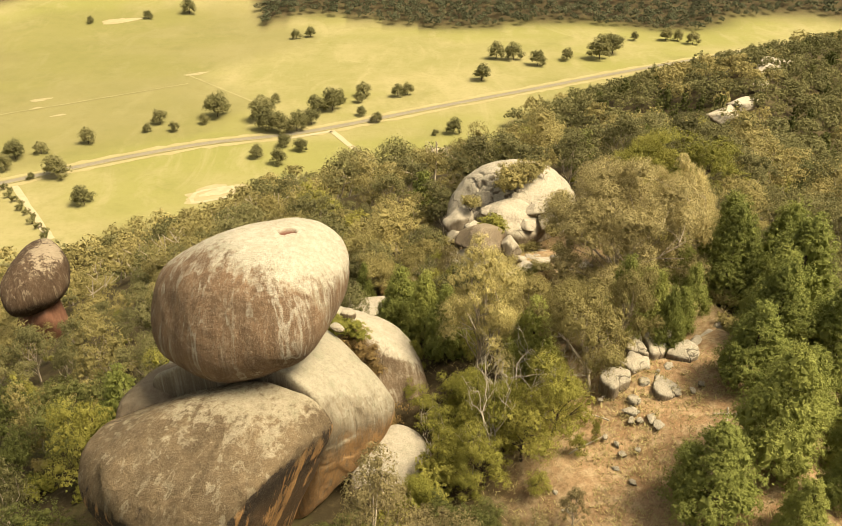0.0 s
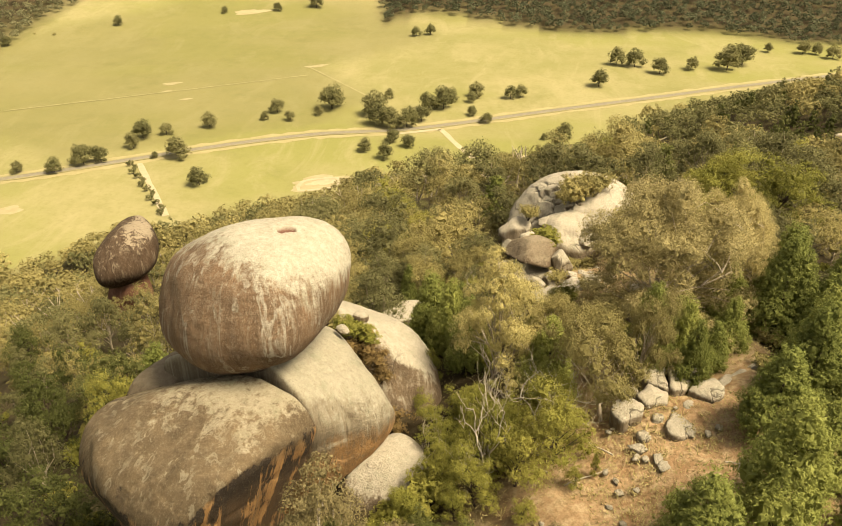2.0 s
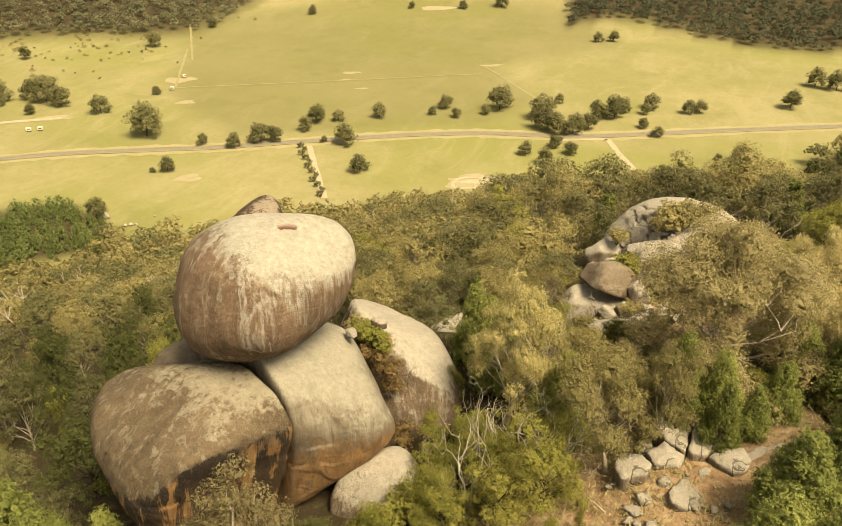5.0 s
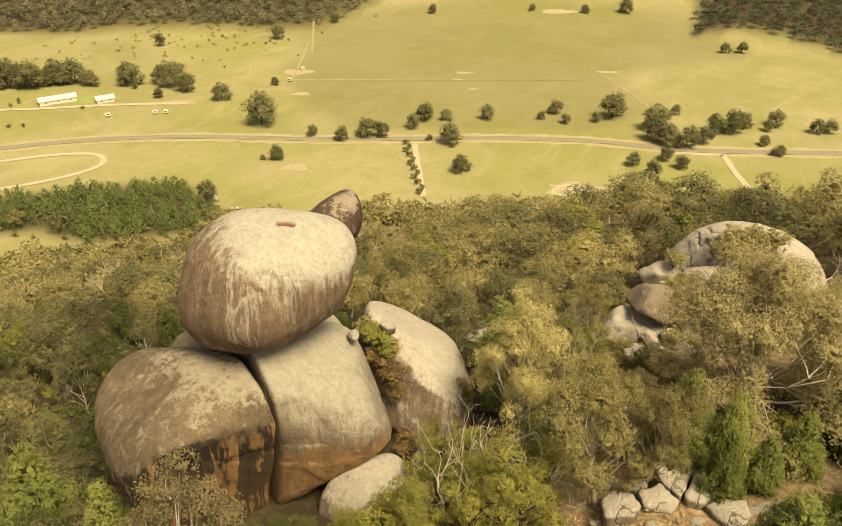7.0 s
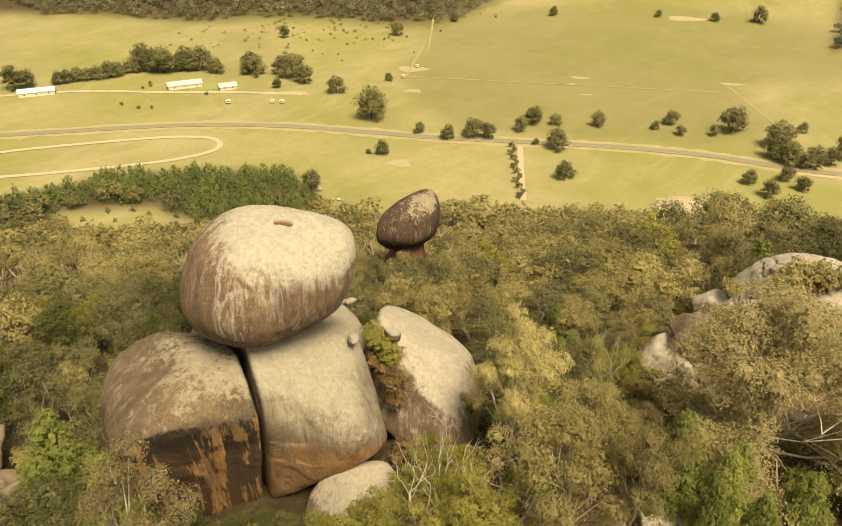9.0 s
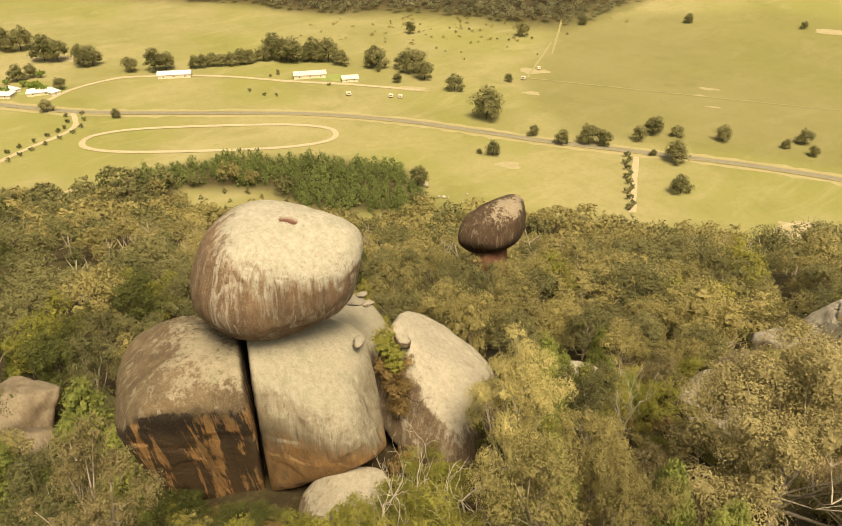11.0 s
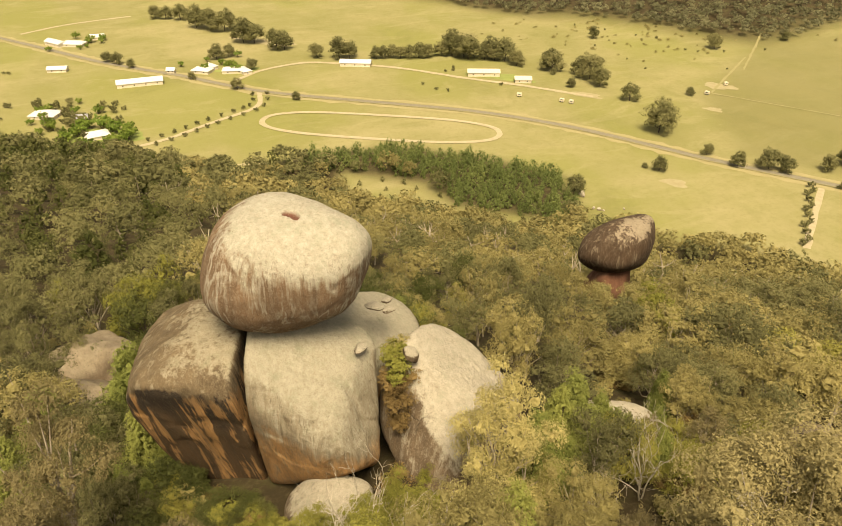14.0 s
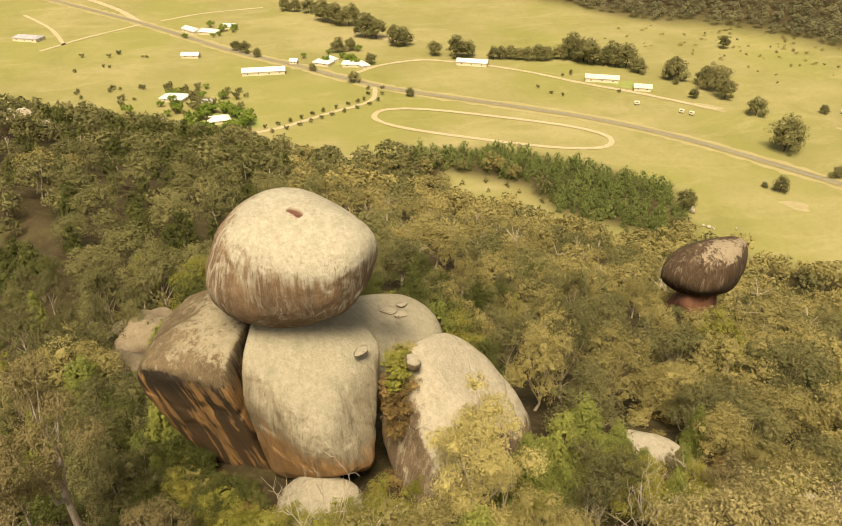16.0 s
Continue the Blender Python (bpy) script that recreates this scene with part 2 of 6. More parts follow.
def leaf_material(name, dark, mid, light, other=None, gloss=0.65):
    """Foliage that varies leaf by leaf, clump by clump and tree by tree."""
    m = Mat(name, gloss, 0.1)
    geo = m.n("ShaderNodeNewGeometry")
    info = m.n("ShaderNodeObjectInfo")
    dark, light = (tuple(0.34 * v + 0.66 * w for v, w in zip(end, mid)) for end in (dark, light))
    c = m.ramp(geo.outputs["Random Per Island"], [(0.0, dark), (0.5, mid), (1.0, light)])
    tone = m.math("FRACT", m.math("ADD", info.outputs["Random"], m.attr("tone")))
    if other:
        c = m.mix(m.ramp(tone, [(0.35, 0.0), (0.95, 0.85)]), c, m.ramp(geo.outputs["Random Per Island"], [(0.0, tuple(v * 0.78 for v in other)), (1.0, other)]))
    hsv = m.n("ShaderNodeHueSaturation", Saturation=1.0)
    m.link(c, hsv.inputs["Color"])
    m.link(m.math("ADD", m.math("MULTIPLY", tone, 0.6), 0.70), hsv.inputs["Value"])
    c = m.mix(m.ramp(m.noise(0.9, 3, 0.6, m.coord()), [(0.35, 0.0), (0.7, 0.5)]), hsv.outputs[0], mid)
    m.color(c)
    tr = m.n("ShaderNodeBsdfTranslucent")
    m.link(c, tr.inputs["Color"])
    mixer = m.n("ShaderNodeMixShader", Fac=0.36)
    m.link(m.b.outputs[0], mixer.inputs[1]).link(tr.outputs[0], mixer.inputs[2])
    m.link(mixer.outputs[0], m.t.nodes["Material Output"].inputs["Surface"])
    return m.m


LEAF_GUM = leaf_material("gum_leaves", (0.15, 0.126, 0.05), (0.258, 0.222, 0.088), (0.345, 0.302, 0.13), (0.285, 0.24, 0.098))
LEAF_GREY = leaf_material("grey_gum_leaves", (0.06, 0.058, 0.025), (0.138, 0.131, 0.056), (0.225, 0.212, 0.098), (0.175, 0.16, 0.07))
LEAF_BIG = leaf_material("broad_gum_leaves", (0.23, 0.19, 0.085), (0.385, 0.325, 0.15), (0.5, 0.432, 0.215))
LEAF_YELLOW = leaf_material("yellow_gum_leaves", (0.4, 0.34, 0.13), (0.54, 0.465, 0.195), (0.62, 0.55, 0.26))
LEAF_GREEN = leaf_material("green_shrub_leaves", (0.105, 0.112, 0.024), (0.215, 0.21, 0.048), (0.34, 0.322, 0.078), (0.25, 0.225, 0.06))
LEAF_PINE = leaf_material("cypress_pine_needles", (0.085, 0.108, 0.028), (0.19, 0.212, 0.058), (0.33, 0.34, 0.1), (0.235, 0.242, 0.068))
LEAF_DRY = leaf_material("dry_leaves", (0.105, 0.085, 0.04), (0.195, 0.16, 0.077), (0.295, 0.25, 0.13), (0.175, 0.145, 0.065))
LEAF_RUST = leaf_material("rusty_scrub_leaves", (0.100, 0.066, 0.028), (0.18, 0.122, 0.05), (0.26, 0.185, 0.08))
# the grey lift of distant haze is mixed into this leaf colour
LEAF_FAR = leaf_material("far_woodland_leaves", (0.095, 0.096, 0.052), (0.165, 0.16, 0.086), (0.25, 0.24, 0.13), (0.195, 0.184, 0.1))
LEAF_STAND = leaf_material("planted_pine_needles", (0.062, 0.085, 0.026), (0.142, 0.176, 0.056), (0.25, 0.285, 0.1), (0.165, 0.185, 0.06))
LEAF_GARDEN = leaf_material("watered_garden_leaves", (0.075, 0.120, 0.022), (0.150, 0.215, 0.040), (0.25, 0.33, 0.070), (0.17, 0.20, 0.045))
# deep green foliage, with some of the slope's shade in its colour
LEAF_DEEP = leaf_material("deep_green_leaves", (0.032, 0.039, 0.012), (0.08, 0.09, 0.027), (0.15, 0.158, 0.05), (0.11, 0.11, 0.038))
LEAF_RIDGE = leaf_material("dark_ridge_leaves", (0.045, 0.053, 0.030), (0.085, 0.095, 0.052), (0.135, 0.145, 0.082), (0.100, 0.106, 0.060))
LEAF_FIELD = leaf_material("paddock_tree_leaves", (0.074, 0.074, 0.03), (0.15, 0.144, 0.06), (0.23, 0.215, 0.095), (0.185, 0.168, 0.074))


def bark_material(name, a, b):
    m = Mat(name, 0.9, 0.15)
    f = m.noise(3.0, 5, 0.65, m.coord((2, 2, 0.5)))
    m.color(m.mix(m.ramp(f, [(0.35, 0.0), (0.65, 1.0)]), a, b)).bump(f, 0.5, 0.03)
    return m.m


BARK_PALE = bark_material("pale_bark", (0.22, 0.180, 0.132), (0.43, 0.37, 0.28))
BARK_DARK = bark_material("dark_bark", (0.0279, 0.0217, 0.0174), (0.0744, 0.0527, 0.0372))
BARK_DEAD = bark_material("dead_wood", (0.26, 0.225, 0.17), (0.44, 0.39, 0.30))


def plain(name, a, b, scale=1.0, rough=0.8, bump=0.2, spec=0.3):
    m = Mat(name, rough, spec)
    at = m.coord()
    f = m.noise(scale, 6, 0.65, at)
    m.color(m.mix(m.ramp(f, [(0.35, 0.0), (0.65, 1.0)]), a, b)).bump(f, bump, 0.05)
    return m.m


# ---- mesh helpers ----


def mesh_from(name, verts, faces, mat, smooth=False):
    """A mesh from arrays of vertices and of triangles or quads."""
    verts, faces = np.asarray(verts, np.float32), np.asarray(faces, np.int32)
    me = bpy.data.meshes.new(name)
    n, k = faces.shape
    me.vertices.add(len(verts))
    me.vertices.foreach_set("co", verts.ravel())
    me.loops.add(n * k)
    me.loops.foreach_set("vertex_index", faces.ravel())
    me.polygons.add(n)
    me.polygons.foreach_set("loop_start", np.arange(0, n * k, k, dtype=np.int32))
    me.update(calc_edges=True)
    me.polygons.foreach_set("use_smooth", np.full(n, smooth))
    me.materials.append(mat)
    return me


def piece(name, me, parent=None, label=""):
    ob = new(name, me)
    if parent is not None:
        ob.parent = parent
    return tagged(ob, label) if label else ob


def add_attribute(me, name, values):
    a = me.attributes.new(name, "FLOAT", "POINT")
    a.data.foreach_set("value", np.asarray(values, np.float32))


def icosphere(level):
    bm = bmesh.new()
    bmesh.ops.create_icosphere(bm, subdivisions=level, radius=1)
    v = np.array([x.co[:] for x in bm.verts])
    f = np.array([[w.index for w in x.verts] for x in bm.faces])
    bm.free()
    return v, f


ICO = {}


def ico(level):
    if level not in ICO:
        ICO[level] = icosphere(level)
    return ICO[level]


def value_noise(p, seed=0):
    """Smooth noise in -1..1 for an array of points, quick enough for whole meshes."""
    i = np.floor(p).astype(np.int64)
    f = p - i
    f = f * f * (3 - 2 * f)
    out = 0
    for dx in (0, 1):
        for dy in (0, 1):
            for dz in (0, 1):
                h = (i[:, 0] + dx) * 374761393 + (i[:, 1] + dy) * 668265263 + (i[:, 2] + dz) * 2147483647 + seed * 1274126177
                h = (h ^ (h >> 13)) * 1274126177 & 0xFFFFFFFF
                h = ((h ^ (h >> 16)) & 0xFFFF) / 32767.5 - 1
                w = (f[:, 0] if dx else 1 - f[:, 0]) * (f[:, 1] if dy else 1 - f[:, 1]) * (f[:, 2] if dz else 1 - f[:, 2])
                out = out + w * h
    return out


def fbm(p, octaves=4, seed=0):
    return sum(value_noise(p * 2.03**k, seed + k) * 0.5**k for k in range(octaves))


# ---- ground ----
VALLEY = -151.0
SPINES = (
    (((60, -160, -22), (30, -60, -13), (27, 0, -9.6), (40, 45, -17.6), (62, 75, -37), (85, 105, -60), (120, 160, -89), (165, 260, -97), (200, 350, -95), (280, 410, -99), (420, 440, -97), (700, 470, -97)), 0.33, 0.0011),
    (((60, -160, -22), (10, -40, -20), (-30, -22, -28.5), (-104, -34, -50), (-240, -92, -70), (-330, -118, -96), (-420, -140, -151)), 0.36, 0.0004),
)


def soft_max(a, b, k):
    return np.maximum(a, b) + k * np.log1p(np.exp(-np.abs(a - b) / k))


def ground_height(x, y):
    x, y = np.asarray(x, float), np.asarray(y, float)
    hills = []
    for pts, lin, quad in SPINES:
        hill = np.full(x.shape, -400.0)
        for (ax, ay, az), (bx, by, bz) in zip(pts, pts[1:]):
            l2 = (bx - ax) ** 2 + (by - ay) ** 2
            s = np.clip(((x - ax) * (bx - ax) + (y - ay) * (by - ay)) / l2, 0, 1)
            d = np.hypot(x - ax - s * (bx - ax), y - ay - s * (by - ay))
            hill = np.maximum(hill, az + s * (bz - az) - lin * d - quad * d * d)
        hills.append(hill)
    hill = soft_max(hills[0], hills[1], 2.0)
    z = soft_max(np.maximum(hill, VALLEY - 60), VALLEY, 4.0)
    s = -0.574 * x + 0.819 * y
    over = np.maximum(0, s - 690.0) + np.maximum(0, np.minimum(y - 690, (x + 110) * 2.0 + (y - 690) * 0.5)) * (s < 4000)
    z = z + 0.13 * over + 6 * np.sin(x / 90.0) * np.sin(y / 130.0) * np.minimum(1, over / 150)
    w = np.clip((z - VALLEY - 6) / 40, 0, 1) * (np.hypot(x, y) < 600)
    z = z + 1.1 * np.exp(-(((x - 20.9) / 2.4) ** 2) - ((y - 2.4) / 2.2) ** 2) + 1.9 * np.exp(-(((x + 3.5) / 5.5) ** 2) - ((y + 4.5) / 5.0) ** 2)
    return z + w * (1.2 * np.sin(x / 11 + 1.3) * np.sin(y / 13) + 0.5 * np.sin(x / 4.7 + y / 6.1))


WOODS = ((-430, -150), (-415, -75), (-378, -35), (-372, 0), (-355, 32), (-345, 70), (-362, 110), (-346, 166), (-311, 200), (-273, 228), (-238, 212), (-217, 205), (-190, 224),
         (-170, 252), (-140, 267), (-106, 292), (-82, 302), (-62, 330), (-32, 342), (30, 356), (59, 365), (83, 420), (120, 462), (200, 505), (300, 530), (900, 560), (900, -500), (-430, -500))


PLANTATION = ((-362, 112), (-346, 166), (-311, 200), (-273, 228), (-238, 214), (-226, 196), (-262, 158), (-296, 160), (-318, 140), (-340, 104))
PADDOCK_LAND = ((-340, 395), (-250, 340), (-165, 388), (-110, 415), (-85, 470), (-140, 545), (-50, 650), (-150, 780), (-320, 720), (-450, 575))
CLEARING = ((-330, 118), (-312, 140), (-296, 158), (-262, 156), (-226, 194), (-214, 188), (-226, 156), (-262, 122), (-300, 112))


def inside(poly, x, y):
    """Whether points lie in a polygon of the plan."""
    hit = np.zeros(np.shape(x), bool)
    for (ax, ay), (bx, by) in zip(poly, poly[1:] + poly[:1]):
        cross = (ay > y) != (by > y)
        hit ^= cross & (x < (bx - ax) * (y - ay) / (by - ay + 1e-12) + ax)
    return hit


def far_wood(x, y):
    """The woodland across the valley."""
    wob = 18 * np.sin(x / 37.0) + 12 * np.sin(y / 23.0 + x / 61.0)
    s = -0.574 * x + 0.819 * y + wob
    return ((s - 0.7 * wob > 700) & (x < -420)) | ((y + wob > 690) & (x > -112 + 0.2 * (y - 690) * -1)) | (s > 840)


def spaced(parts):
    return np.concatenate([np.arange(a, b, s) for a, b, s in parts])


gx = spaced(((-3200, -900, 100), (-900, -420, 20), (-420, -120, 6), (-120, -40, 2.5), (-40, 50, 0.9), (50, 120, 3), (120, 520, 12), (520, 3300, 120)))
gy = spaced(((-2600, -200, 120), (-200, -50, 6), (-50, 60, 0.9), (60, 130, 2.5), (130, 420, 6), (420, 1000, 14), (1000, 3600, 110)))
X, Y = np.meshgrid(gx, gy, indexing="ij")
Z = ground_height(X, Y)
near = np.exp(-((X / 70) ** 2) - ((Y / 70) ** 2))
pts = np.stack([X.ravel(), Y.ravel(), 0 * X.ravel()], 1)
Z = Z + near * (0.35 * fbm(pts / 4.0, 3, 5) + 0.12 * fbm(pts / 1.1, 2, 9)).reshape(X.shape)
ni, nj = X.shape
idx = np.arange(ni * nj).reshape(ni, nj)
quads = np.stack([idx[:-1, :-1], idx[1:, :-1], idx[1:, 1:], idx[:-1, 1:]], -1).reshape(-1, 4)
me = mesh_from("ground", np.stack([X, Y, Z], -1).reshape(-1, 3), quads, ground_material(), True)
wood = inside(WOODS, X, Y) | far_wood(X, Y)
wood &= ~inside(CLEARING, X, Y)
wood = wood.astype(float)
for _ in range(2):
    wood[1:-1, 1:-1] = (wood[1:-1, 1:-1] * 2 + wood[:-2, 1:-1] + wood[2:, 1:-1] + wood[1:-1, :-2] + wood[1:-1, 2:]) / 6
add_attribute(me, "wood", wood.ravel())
olive = inside(PADDOCK_LAND, X, Y).astype(float)
for _ in range(2):
    olive[1:-1, 1:-1] = (olive[1:-1, 1:-1] * 2 + olive[:-2, 1:-1] + olive[2:, 1:-1] + olive[1:-1, :-2] + olive[1:-1, 2:]) / 6
add_attribute(me, "olive", olive.ravel() * 0.55)
earth = np.exp(-(((X - 23) / 11) ** 2 + ((Y + 3) / 16) ** 2) ** 2) + np.exp(-(((X - 21) / 7) ** 2 + ((Y - 32) / 8) ** 2) ** 2)
add_attribute(me, "earth", np.minimum(1, earth).ravel())
tagged(new("ground", me), "hillside of leaf litter running down to dry pasture", "ground", kind="structure")


# ---- boulders ----
AZ_EL = [(off + k * 360 / n, el) for el, n, off in ((90, 1, 0), (55, 6, 0), (20, 10, 0), (-15, 10, 18), (-50, 6, 0)) for k in range(n)]
FACES = np.array([(math.cos(radians(a)) * math.cos(radians(e)), math.sin(radians(a)) * math.cos(radians(e)), math.sin(radians(e))) for a, e in AZ_EL])


def boulder_mesh(name, at, reach, mat, level=5, rough=0.06, seed=0, cuts=(), sharp=10, flakes=0.0):
    """A rounded rock: the smooth meeting of 33 faces at the given distances from its middle, worn, with flat cuts (x, y, z, distance) where it broke."""
    d, f = ico(level)
    h = np.array(reach)
    r = (np.maximum(0, d @ FACES.T / h) ** sharp).sum(1) ** (-1 / sharp)
    for cx, cy, cz, far in cuts:
        n = np.array((cx, cy, cz)) / math.sqrt(cx * cx + cy * cy + cz * cz)
        k = np.maximum(0, d @ n / far)
        r = (r**-24.0 + k**24.0) ** (-1 / 24)
    size = h.mean()
    p = d * r[:, None]
    r = r * (1 + rough * (0.55 * fbm(p / (0.45 * size) + seed, 3, seed) + 0.12 * fbm(p / (0.10 * size), 3, seed + 4)))
    if flakes:
        q = (d * r[:, None] + np.array(at)) / 3.4
        r = r + flakes * (np.tanh(9 * fbm(q, 3, seed + 7)) + 0.5 * np.tanh(9 * fbm(q * 2.1 + 5, 3, seed + 8)))
    return mesh_from(name, d * r[:, None], f, mat, True)


def boulder(name, at, reach, mat, label, level=5, rough=0.06, seed=0, cuts=(), sharp=10, flakes=0.0):
    ob = new(name, boulder_mesh(name, at, reach, mat, level, rough, seed, cuts, sharp, flakes))
    ob.location = at
    return tagged(ob, label, "boulder")


top_rock = boulder("balanced_boulder", (-2.64, 0.87, -2.69), (3.59, 4.75, 4.52, 3.11, 3.69, 4.27, 5.43, 6.06, 6.23, 5.82, 3.38, 6.37, 5.63, 4.58, 5.04, 6.18, 5.94, 5.68, 4.82, 3.97, 6.6, 8.62, 7.15, 6.17, 6.26, 7.67, 5.38, 4.88, 4.44, 7.25, 9.23, 6.59, 5.58),
        ROCK_TOP, "huge rounded granite boulder balanced on a split rock base", 7, 0.02, 3, ((0, 0, -1, 4.95),), 12, flakes=0.03)
# a flake has broken from its crown and left a red scar
co = np.empty(len(top_rock.data.vertices) * 3, np.float32)
top_rock.data.vertices.foreach_get("co", co)
co = co.reshape(-1, 3)
u, w = co[:, 0] - 2.64 + 0.36, co[:, 1] + 0.87 - 0.36
u, w = u * 0.8 + w * 0.6, w * 0.8 - u * 0.6
scar = (np.abs(u) < 0.52) & (w > -0.30) & (w < 0.32 - 0.45 * np.abs(u)) & (co[:, 2] > 1.5)
co[scar, 2] -= 0.10 + 0.25 * np.clip(w[scar] + 0.30, 0, 1)
top_rock.data.vertices.foreach_set("co", co.ravel())
top_rock.data.update()
add_attribute(top_rock.data, "scar", scar.astype(float))

# the base is one rounded mass, split by an upright crack
CRACK = np.array((math.cos(radians(64)), math.sin(radians(64)), 0.02))
CRACK_AT = np.array((-0.2, -3.45, -11.0))
for side, mid, reach, broken, mat, words in (
        (-1, (-5.2, -5.2, -12.8), (5.9, 9.01, 12.11, 5.29, 5.79, 4.82, 6.42, 12.52, 12.34, 13.71, 10.54, 8.42, 12.46, 5.93, 4.8, 9.25, 6.92, 15.72, 16.14, 8.94, 8.24, 7.93, 11.69, 5.06, 4.79, 5.91, 8.0, 8.8, 12.97, 8.84, 9.05, 9.77, 7.07),
         ((0.73, -0.59, -0.353, 3.768),), ROCK_BASE, "brown weathered granite block with black and orange runs below"),
        (1, (-0.2, 0.2, -12.8), (6.83, 4.97, 5.88, 5.81, 8.99, 9.07, 9.34, 7.8, 4.85, 7.48, 7.18, 10.06, 17.16, 12.78, 12.69, 12.58, 4.85, 9.52, 9.08, 3.4, 6.85, 13.52, 17.88, 13.23, 10.01, 3.8, 5.33, 4.72, 8.36, 7.44, 12.27, 14.38, 8.47),
         (), ROCK_PALE, "grey granite block stained orange at its foot, beside a crack")):
    far = float((CRACK_AT - np.array(mid)) @ CRACK * -side) - 0.17
    boulder("base_boulder", mid, reach, mat, words, 7, 0.02, 11 + side, (*broken, (*(CRACK * -side), far)), 16, 0.05)
boulder("back_boulder", (-6.19, 5.31, -13.92), (6.13, 6.04, 3.42, 4.58, 3.82, 6.33, 6.45, 5.33, 4.52, 6.5, 6.86, 7.22, 4.76, 5.6, 6.11, 5.81, 5.63, 5.03, 5.65, 5.97, 6.04, 5.81, 5.31, 5.3, 5.35, 5.34, 5.23, 4.92, 5.11, 5.39, 5.14, 5.03, 5.01),
        ROCK_PALE, "grey granite boulder behind the split base", 5, 0.03, 19)
boulder("side_boulder", (2.33, 9.72, -15.17), (7.58, 4.28, 3.32, 6.25, 8.19, 8.74, 7.7, 5.18, 3.6, 4.35, 4.39, 4.91, 5.57, 5.06, 6.1, 5.18, 6.93, 4.89, 4.9, 5.9, 5.02, 4.62, 4.9, 4.6, 6.0, 7.28, 8.09, 6.9, 4.22, 4.67, 3.97, 3.28, 5.26),
        ROCK_SIDE, "pale grey granite boulder leaning on the rock base", 6, 0.03, 23, (), 14, 0.05)
boulder("low_boulder", (5.43, -0.78, -17.22), (2.34, 3.1, 3.76, 4.09, 3.24, 2.07, 3.02, 2.86, 3.06, 3.45, 3.61, 2.57, 3.27, 3.9, 2.5, 2.93, 2.93, 2.87, 2.95, 2.87, 2.84, 2.78, 4.26, 3.84, 3.03, 2.95, 2.9, 2.94, 2.94, 2.95, 3.33, 3.28, 3.0),
        ROCK_SIDE, "low rounded granite boulder at the foot of the rock base", 5, 0.03, 29)
boulder("far_boulder", (-56.72, 77.30, -48.61), (5.9, 8.62, 9.51, 7.66, 4.84, 6.09, 6.86, 7.39, 6.4, 7.36, 8.38, 8.04, 4.32, 6.91, 8.96, 8.32, 7.54, 5.54, 5.54, 7.23, 6.8, 7.03, 4.95, 11.06, 11.18, 8.39, 7.91, 5.11, 7.25, 6.6, 7.88, 10.4, 6.29),
        ROCK_DARK, "dark brown granite boulder with white runs, perched on red rock", 5, 0.03, 31, ((0.15, -0.1, -1, 5.2),))


def rock(name, at, size, mat, label, seed, level=4, sharp=15, sink=0.0, turn=0.0, tilt=0.0, faces=15):
    """A broken block of granite with flat faces and worn edges; size is half its length, width and height."""
    g = np.random.default_rng(seed)
    k = np.arange(faces) + 0.5
    high, round_ = np.arccos(1 - 2 * k / faces), math.pi * (1 + 5**0.5) * k
    n = np.stack([np.cos(round_) * np.sin(high), np.sin(round_) * np.sin(high), np.cos(high)], 1) + g.normal(0, 0.22, (faces, 3))
    n /= np.linalg.norm(n, axis=1, keepdims=True)
    d, f = ico(level)
    r = (np.maximum(0, d @ n.T / g.uniform(0.72, 1.08, faces)) ** sharp).sum(1) ** (-1 / sharp)
    p = d * r[:, None]
    r = r * (1 + 0.05 * fbm(p * 2.5 + seed, 3, seed) + 0.015 * fbm(p * 9, 2, seed + 3))
    ob = new(name, mesh_from(name, d * r[:, None], f, mat, True))
    x, y, z = at
    ob.matrix_world = pose(x, y, z - sink, tilt, 0, turn) @ Matrix.Diagonal((*size, 1))
    return tagged(ob, label, "rock")


rock("red_rock", (-56.6, 76.0, -57.2), (4.6, 4.6, 5.6), ROCK_RED, "red weathered rock that carries the dark boulder", 41)
# the outcrop beyond the gully: a split dome with a jumble of blocks in its gap


def egg(a, b, c, wob=0.04, seed=0):
    """Distances of the faces of an uneven egg of the given half sizes."""
    return [math.sqrt((a * n[0]) ** 2 + (b * n[1]) ** 2 + (c * n[2]) ** 2) * (1 + wob * math.sin(2.7 * k + seed)) for k, n in enumerate(FACES)]


shelf = boulder("shelf_boulder", (-9.9, 2.1, -12.9), egg(2.5, 3.9, 1.55, 0.02, 2), ROCK_BROWN, "brown granite shelf behind the split base", 5, 0.04, 23, (), 14, 0.1)
shelf.rotation_euler = (0, 0, radians(-22))
dome = boulder("dome_boulder", (20.4, 44.6, -21.6), egg(8.9, 7.6, 7.6, 0.02), ROCK_OUT, "broad pale granite dome, shattered into blocks in the middle", 7, 0.03, 51, ((-0.7, -0.6, 0.45, 6.5),), 9, 0.05)
